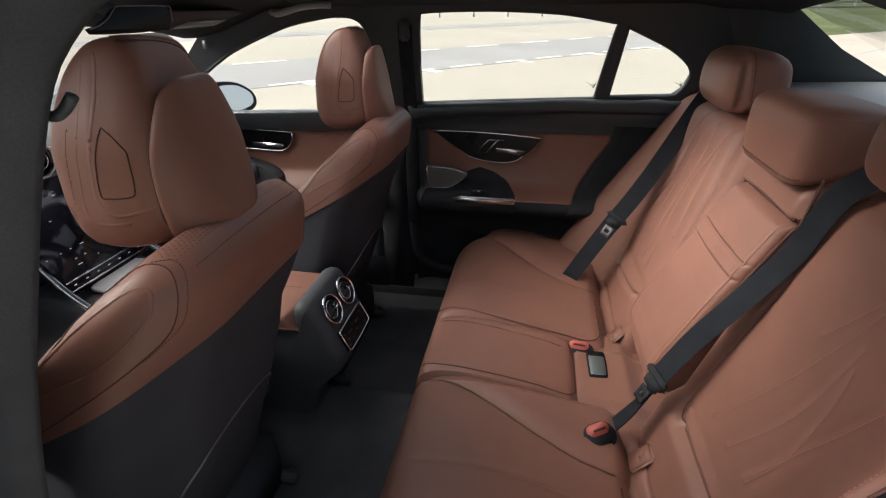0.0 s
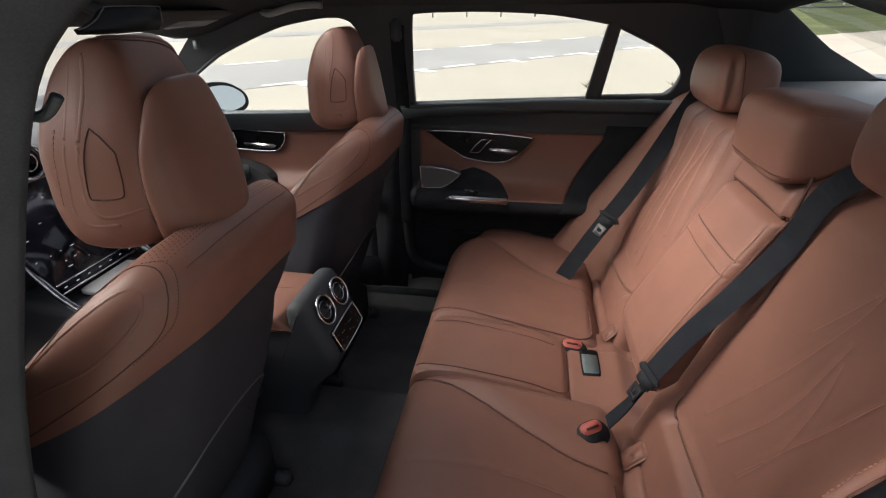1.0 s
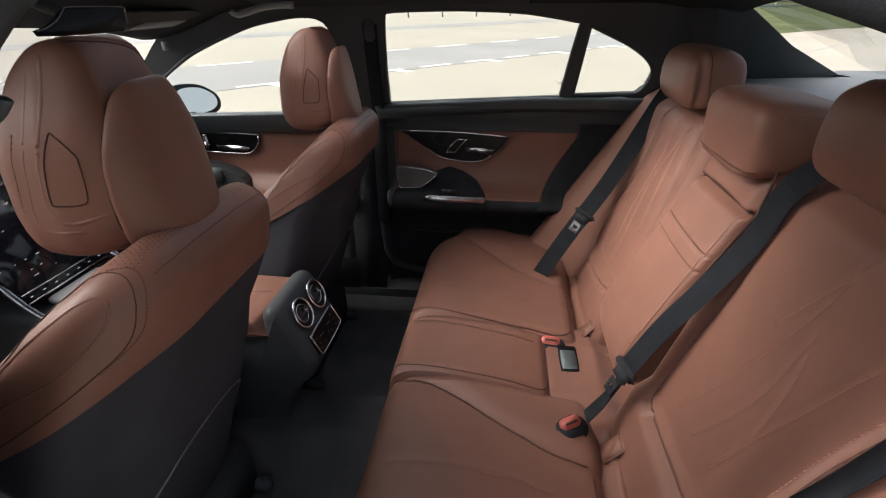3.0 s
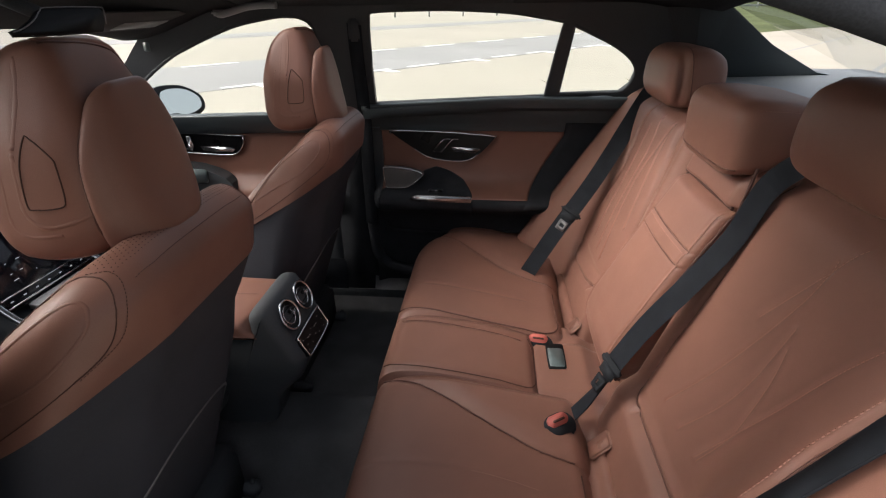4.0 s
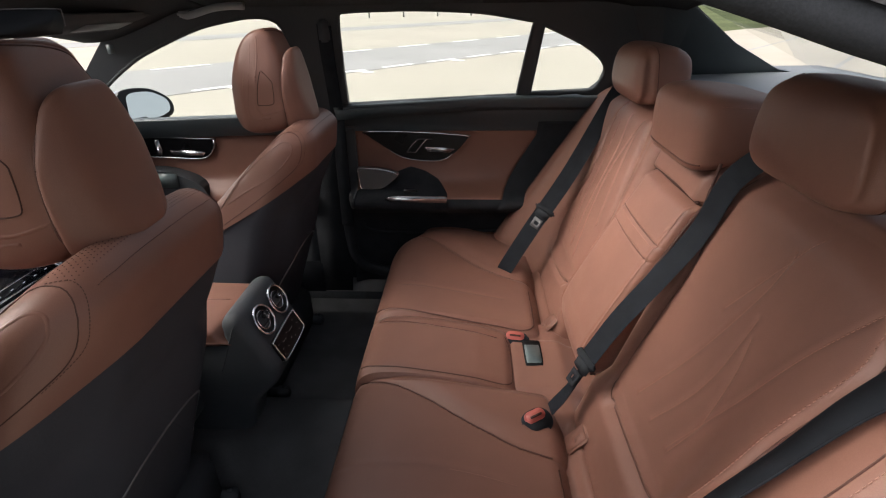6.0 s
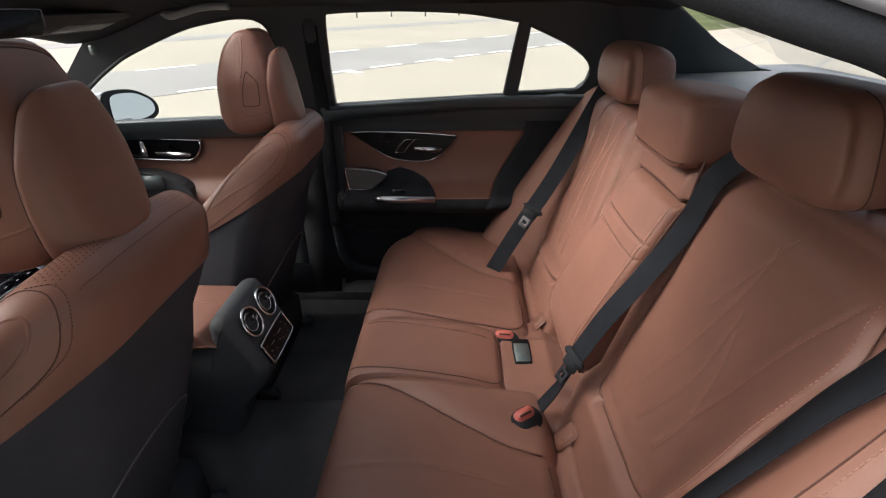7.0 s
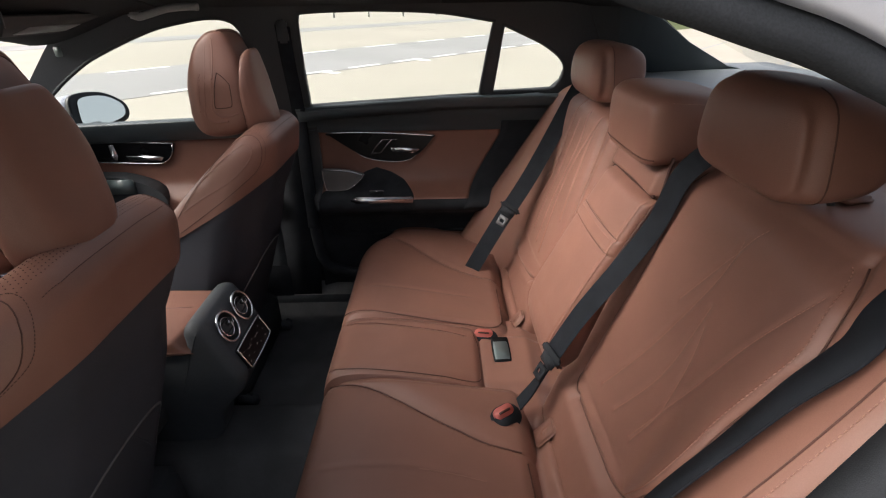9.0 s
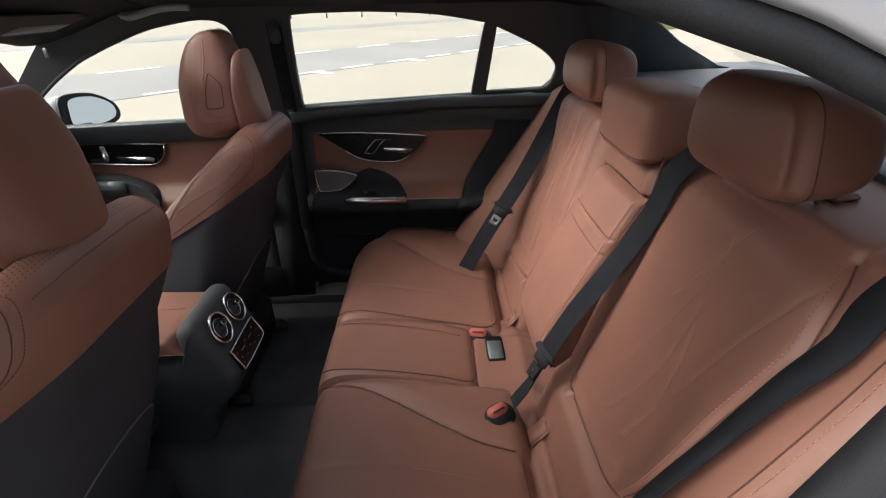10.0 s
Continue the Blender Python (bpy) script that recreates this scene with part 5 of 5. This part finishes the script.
part("dash_trim", box((0.02, 1.2, 0.05), (-1.162, 0.0, 0.915), 0.006), MESH_METAL, dash, "grey metal dashboard strip")
for y0 in (-0.12, 0.03, 0.18):
    n = 36
    v = part("round_vent", tube([(-1.155 + 0.0, y0 + 0.040 * math.cos(2 * math.pi * i / n), 0.975 + 0.040 * math.sin(2 * math.pi * i / n)) for i in range(n)], 0.006, 8, True), CHROME, dash, "round dashboard vent with chrome ring")
    part("vent_hub", tube([(-1.175, y0, 0.975), (-1.158, y0, 0.975)], 0.034, 24), GLOSS, v)
    part("vent_ring", tube([(-1.153, y0 + 0.02 * math.cos(2 * math.pi * i / n), 0.975 + 0.02 * math.sin(2 * math.pi * i / n)) for i in range(n)], 0.0025, 6, True), CHROME, v)
S_BOT, S_TOP = np.array([-1.03, 0.0, 0.722]), np.array([-1.16, 0.0, 0.945])
S_UP = (S_TOP - S_BOT) / np.linalg.norm(S_TOP - S_BOT)
S_N = np.array([S_UP[2], 0, -S_UP[0]])


def on_screen(a, b, out=0.0):
    return tuple(S_BOT + np.array([0, a, 0]) + S_UP * b + S_N * out)


scr = part("touch_screen", slab([(-0.118, -0.02), (0.128, -0.02), (0.138, 0.0), (0.138, 0.24), (0.128, 0.255), (-0.118, 0.255), (-0.128, 0.24), (-0.128, 0.0)], lambda a, b: on_screen(a, b, 0), tuple(-S_N * 0.014), 0.003), SCREEN, dash, "dark upright touch screen with small icons")
part("screen_strip", tube([on_screen(-0.118, -0.012, 0.002), on_screen(0.128, -0.012, 0.002)], 0.0022, 6), CHROME, scr)
part("screen_strip", tube([on_screen(-0.118, 0.010, 0.002), on_screen(0.128, 0.010, 0.002)], 0.0016, 6), CHROME, scr)
for k in range(7):
    a = -0.10 + k * 0.034
    part("key_icon", tube([on_screen(a - 0.003, -0.001, 0.0012), on_screen(a + 0.003, -0.001, 0.0012)], 0.0010, 5), ICON, scr)
rnd = random.Random(4)
for k in range(26):
    a, b = rnd.uniform(-0.115, 0.125), rnd.choice((0.035, 0.05, 0.075, 0.10, 0.125, 0.15))
    w = rnd.uniform(0.001, 0.0035)
    part("screen_icon", tube([on_screen(a - w, b, 0.0018), on_screen(a + w, b, 0.0018)], 0.0007, 5), ICON, scr)
tunnel = thing("front_console", "glossy centre tunnel console with bright lid and silver edge", "console")
part("tunnel_body", puff([(-1.20, 0.40), (-1.20, 0.66), (-1.05, 0.685), (-0.90, 0.67), (-0.78, 0.69), (-0.66, 0.70), (-0.64, 0.40)], 0.14, 0.03, lambda A, B, C: np.stack([A, C, B], -1), 50), SOFT_BLACK, tunnel)
part("console_lid", slab([(-1.02, -0.075), (-0.90, -0.085), (-0.87, -0.07), (-0.87, 0.07), (-0.90, 0.085), (-1.02, 0.075)], lambda a, b: (a, b, 0.705), (0, 0, -0.02), 0.004), LID, tunnel, "bright glossy console lid")
for s in (-1, 1):
    part("silver_edge", tube(spline([(-1.13, s * 0.115, 0.84), (-1.08, s * 0.125, 0.775), (-1.0, s * 0.135, 0.705), (-0.92, s * 0.140, 0.672), (-0.80, s * 0.14, 0.675)], 40), 0.008, 10), CHROME, tunnel)

rv = thing("interior_mirror", "frameless interior rear-view mirror with thin bright rim", "mirror")
rim = [(-0.17, 1.272), (-0.150, 1.276), (-0.125, 1.287), (-0.108, 1.300), (-0.092, 1.305), (0.026, 1.304), (0.038, 1.298), (0.036, 1.275), (0.026, 1.262), (-0.02, 1.262), (-0.12, 1.262), (-0.165, 1.264)]
# no glass: the matte black face stands in for a dark cabin reflection
part("mirror_body", slab(rim, lambda a, b: (-0.72, a, b), (-0.012, 0, 0.0), 0.003), VENT_BLACK, rv)
part("bright_rim", tube([(-0.7195, a, b) for a, b in spline(rim[:8], 50)], 0.0010, 6), MESH_METAL, rv)
part("mirror_stem", tube([(-0.75, -0.06, 1.29), (-0.85, -0.06, 1.33)], 0.012, 8), SOFT_BLACK, rv)
visor = thing("sun_visor", "dark folded sun visor under the front headliner", "sun visor")
part("visor_board", box((0.13, 0.42, 0.012), (-0.905, 0.39, 1.270), 0.005, Matrix.Rotation(radians(-18), 4, "Y")), VISOR_CLOTH, visor)
part("visor_label", box((0.050, 0.18, 0.002), (-0.9165, 0.42, 1.2582), 0.0005, Matrix.Rotation(radians(-18), 4, "Y")), GRAB, visor, "pale grey label")
grab = thing("grab_handle", "folding grey grab handle above the front door", "grab handle")
part("handle_bar", tube(spline([(-0.745, 0.50, 1.284), (-0.73, 0.497, 1.280), (-0.70, 0.494, 1.286), (-0.65, 0.492, 1.298), (-0.60, 0.494, 1.302), (-0.57, 0.497, 1.301)], 30), 0.0090, 10), GRAB, grab)
part("handle_foot", box((0.035, 0.02, 0.016), (-0.738, 0.50, 1.284), 0.005), GRAB, grab)
badge = thing("airbag_badge", "small grey badge on the front pillar", "badge")
part("badge_disc", box((0.022, 0.004, 0.026), (-1.035, 0.592, 1.192), 0.0018), GREY_PLASTIC, badge)

pillar_belt = thing("front_seat_belt", "black front seat belt hanging on the far pillar", "seat belt")
part("webbing", ribbon(spline([(-0.385, 0.575, 1.25), (-0.39, 0.600, 1.16), (-0.392, 0.635, 1.04), (-0.395, 0.655, 0.90), (-0.40, 0.655, 0.60)], 30), 0.047, 0.003, (0.95, -0.3, 0.0)), WEBBING, pillar_belt)
part("belt_guide", box((0.03, 0.02, 0.06), (-0.385, 0.572, 1.235), 0.006), SOFT_BLACK, pillar_belt)

# ---- near side of the body round the open door ----
near_b = thing("wall_near_pillar", "dark near door pillar with rubber seal", "door pillar", kind="structure")
edge = spline([(-0.40, 0.80), (-0.366, 0.946), (-0.328, 1.062), (-0.288, 1.158), (-0.255, 1.230), (-0.230, 1.274), (-0.207, 1.297), (-0.184, 1.312), (-0.15, 1.325)], 50)
rows = []
for dx, dy in ((-0.12, 0.10), (-0.07, 0.06), (-0.022, 0.02), (-0.002, 0.004), (-0.004, 0.0), (-0.016, -0.012), (-0.030, -0.014), (-0.044, -0.03), (-0.058, -0.055), (-0.085, -0.075), (-0.14, -0.085)):
    rows.append(np.stack([edge[:, 0] + dx, np.full(len(edge), -0.72 + dy) - 0.02 * (1.3 - edge[:, 1]), edge[:, 1] + 0.25 * max(0, -dx)], 1))
P = np.array(rows)
part("pillar_skin", sheet(P, (-0.05, 0.03, 0.0)), PILLAR, near_b)
part("pillar_foot", box((0.14, 0.10, 0.62), (-0.49, -0.72, 0.55), 0.02), SOFT_BLACK, near_b)
hook = thing("coat_hook", "black plastic coat hook on the door pillar", "hook")
part("hook_arm", tube(spline([(-0.2615, -0.704, 1.2700), (-0.2635, -0.703, 1.2606), (-0.2625, -0.701, 1.2553), (-0.2570, -0.700, 1.2542), (-0.2510, -0.699, 1.2577), (-0.2444, -0.698, 1.2649)], 30), 0.0032, 10), CHARCOAL, hook)
part("hook_plate", box((0.014, 0.010, 0.022), (-0.2655, -0.709, 1.266), 0.002), SOFT_BLACK, hook)

rail = thing("wall_near_rail", "dark rubber sealed roof rail over the open rear door", "roof rail", kind="structure")
low_edge = spline([(-0.15, 1.325), (-0.05, 1.334), (0.05, 1.330), (0.118, 1.307), (0.139, 1.3005), (0.155, 1.2955), (0.183, 1.2865), (0.211, 1.278), (0.242, 1.265), (0.264, 1.255), (0.36, 1.205), (0.46, 1.14), (0.54, 1.06), (0.58, 0.95), (0.56, 0.80)], 90)
rows = []
for dy, dz in ((0.10, 0.012), (0.05, 0.006), (0.01, 0.0), (0.0, 0.0), (-0.006, 0.006), (-0.004, 0.012), (0.0, 0.018)):
    rows.append(np.stack([low_edge[:, 0] * (1 + max(0, dy) / 0.235) + 0.25 * dz, np.full(len(low_edge), -0.70 + dy), low_edge[:, 1] + dz], 1))
part("rail_seal", sheet(np.array(rows), (0, 0.03, 0.03)), RUBBER, rail)
rows = []
for dy, dz in ((-0.002, 0.019), (-0.006, 0.024), (0.0, 0.044), (0.02, 0.075), (0.06, 0.10), (0.12, 0.115)):
    rows.append(np.stack([low_edge[:, 0] * (1 + max(0, dy) / 0.235) + 0.25 * dz, np.full(len(low_edge), -0.70 + dy), low_edge[:, 1] + dz], 1))
part("rail_paint", sheet(np.array(rows), (0, 0.03, 0.02)), SILVER_PAINT, rail, "silver painted outer roof rail")

sill2 = thing("baseboard", "black near door sill", "sill trim", kind="structure")
part("sill_cover", box((1.1, 0.10, 0.14), (0.05, -0.76, 0.33), 0.03), SOFT_BLACK, sill2)
side_trim = thing("wall_near_quarter", "charcoal lining between the near backrest and door opening", "lining", kind="structure")
X, Z = np.meshgrid(np.linspace(0.0, 0.5, 30), np.linspace(0.36, 1.08, 30), indexing="ij")
part("lining", sheet(np.stack([X + 0.334 + 0.423 * (Z - 0.931), -0.674 + 0.008 * np.exp(-(X / 0.01) ** 2), Z], 2), (0, -0.04, 0)), RUBBER, side_trim)

near_front = thing("wall_near_front", "dark lining of the closed near front door", "lining", kind="structure")
outer_n = [(-1.75, 0.30), (-1.75, 0.93), (-1.45, 1.05), (-1.19, 1.178), (-1.02, 1.262), (-0.9, 1.34), (-0.42, 1.34), (-0.48, 1.0), (-0.52, 0.30)]
part("door_lining", plate(outer_n, [FRONT_GLASS], lambda a, b: (a, -0.76 + 0.345 * max(0.0, b - 1.03) * 0.6, b), (0, -0.05, 0)), SOFT_BLACK, near_front, smooth=False)
# the open near rear door, swung out beside the opening
swing = thing("wall_open_door", "dark lining of the near rear door standing open", "car door", kind="structure")
D_AT, D_DIR = np.array([-0.47, -0.80]), np.array([0.24, -0.97])
door_loop = [(0.0, 0.30), (0.90, 0.36), (0.98, 0.60), (0.98, 1.02), (0.86, 1.20), (0.60, 1.29), (0.22, 1.30), (0.02, 1.0)]
pane_loop = [(0.08, 1.02), (0.90, 1.04), (0.80, 1.18), (0.58, 1.25), (0.24, 1.26)]
part("door_lining", plate(door_loop, [pane_loop], lambda a, b: (*(D_AT + D_DIR * a), b), (-0.10, -0.02, 0)), SOFT_BLACK, swing, smooth=False)
# ---- distance ----
rnd = random.Random(9)
for wx, wy in ((0.92, 7.9), (2.35, 8.2), (2.62, 8.35)):
    weed = thing("weed", "dry brown weed growing from the concrete", "weed", "weeds on the apron", at=(wx, wy, 0))
    for k in range(14):
        w, r = rnd.uniform(0, 6.28), rnd.uniform(0.04, 0.13)
        tip = np.array([r * math.cos(w), r * math.sin(w), rnd.uniform(0.04, 0.13)])
        part("stem", tube([(0, 0, 0), tuple(tip * np.array([0.4, 0.4, 0.6])), tuple(tip)], 0.003, 4), BARK, weed)

fence = thing("fence", "low grey guard rail along the far edge of the apron", "fence")
F_DIR = np.array([0.985, 0.17])
F_OUT = np.array([-0.17, 0.985])
F_AT = np.array([0.0, 48.0])
for k in range(-12, 13):
    q = F_AT + F_DIR * k * 3.0
    part("post", box((0.12, 0.12, 1.0), (*q, 0.5), 0.01), STEEL, fence)
for z0 in (0.55, 0.95):
    a, b = F_AT - F_DIR * 60, F_AT + F_DIR * 60
    part("rail", tube([(*a, z0), (*b, z0)], 0.07, 8), STEEL, fence)
turf = thing("lawn", "dull green grass bank behind the apron", "grass", kind="stuff")
v = [(9.2, 20.6, 0.01), (14.2, 24.7, 0.01), (60, 55, 0.6), (120, 120, 2.5), (40, 120, 2.5), (19, 58, 0.3)]
part("grass", (v, [(0, 1, 2, 3, 4, 5)]), GRASS, turf, smooth=False)
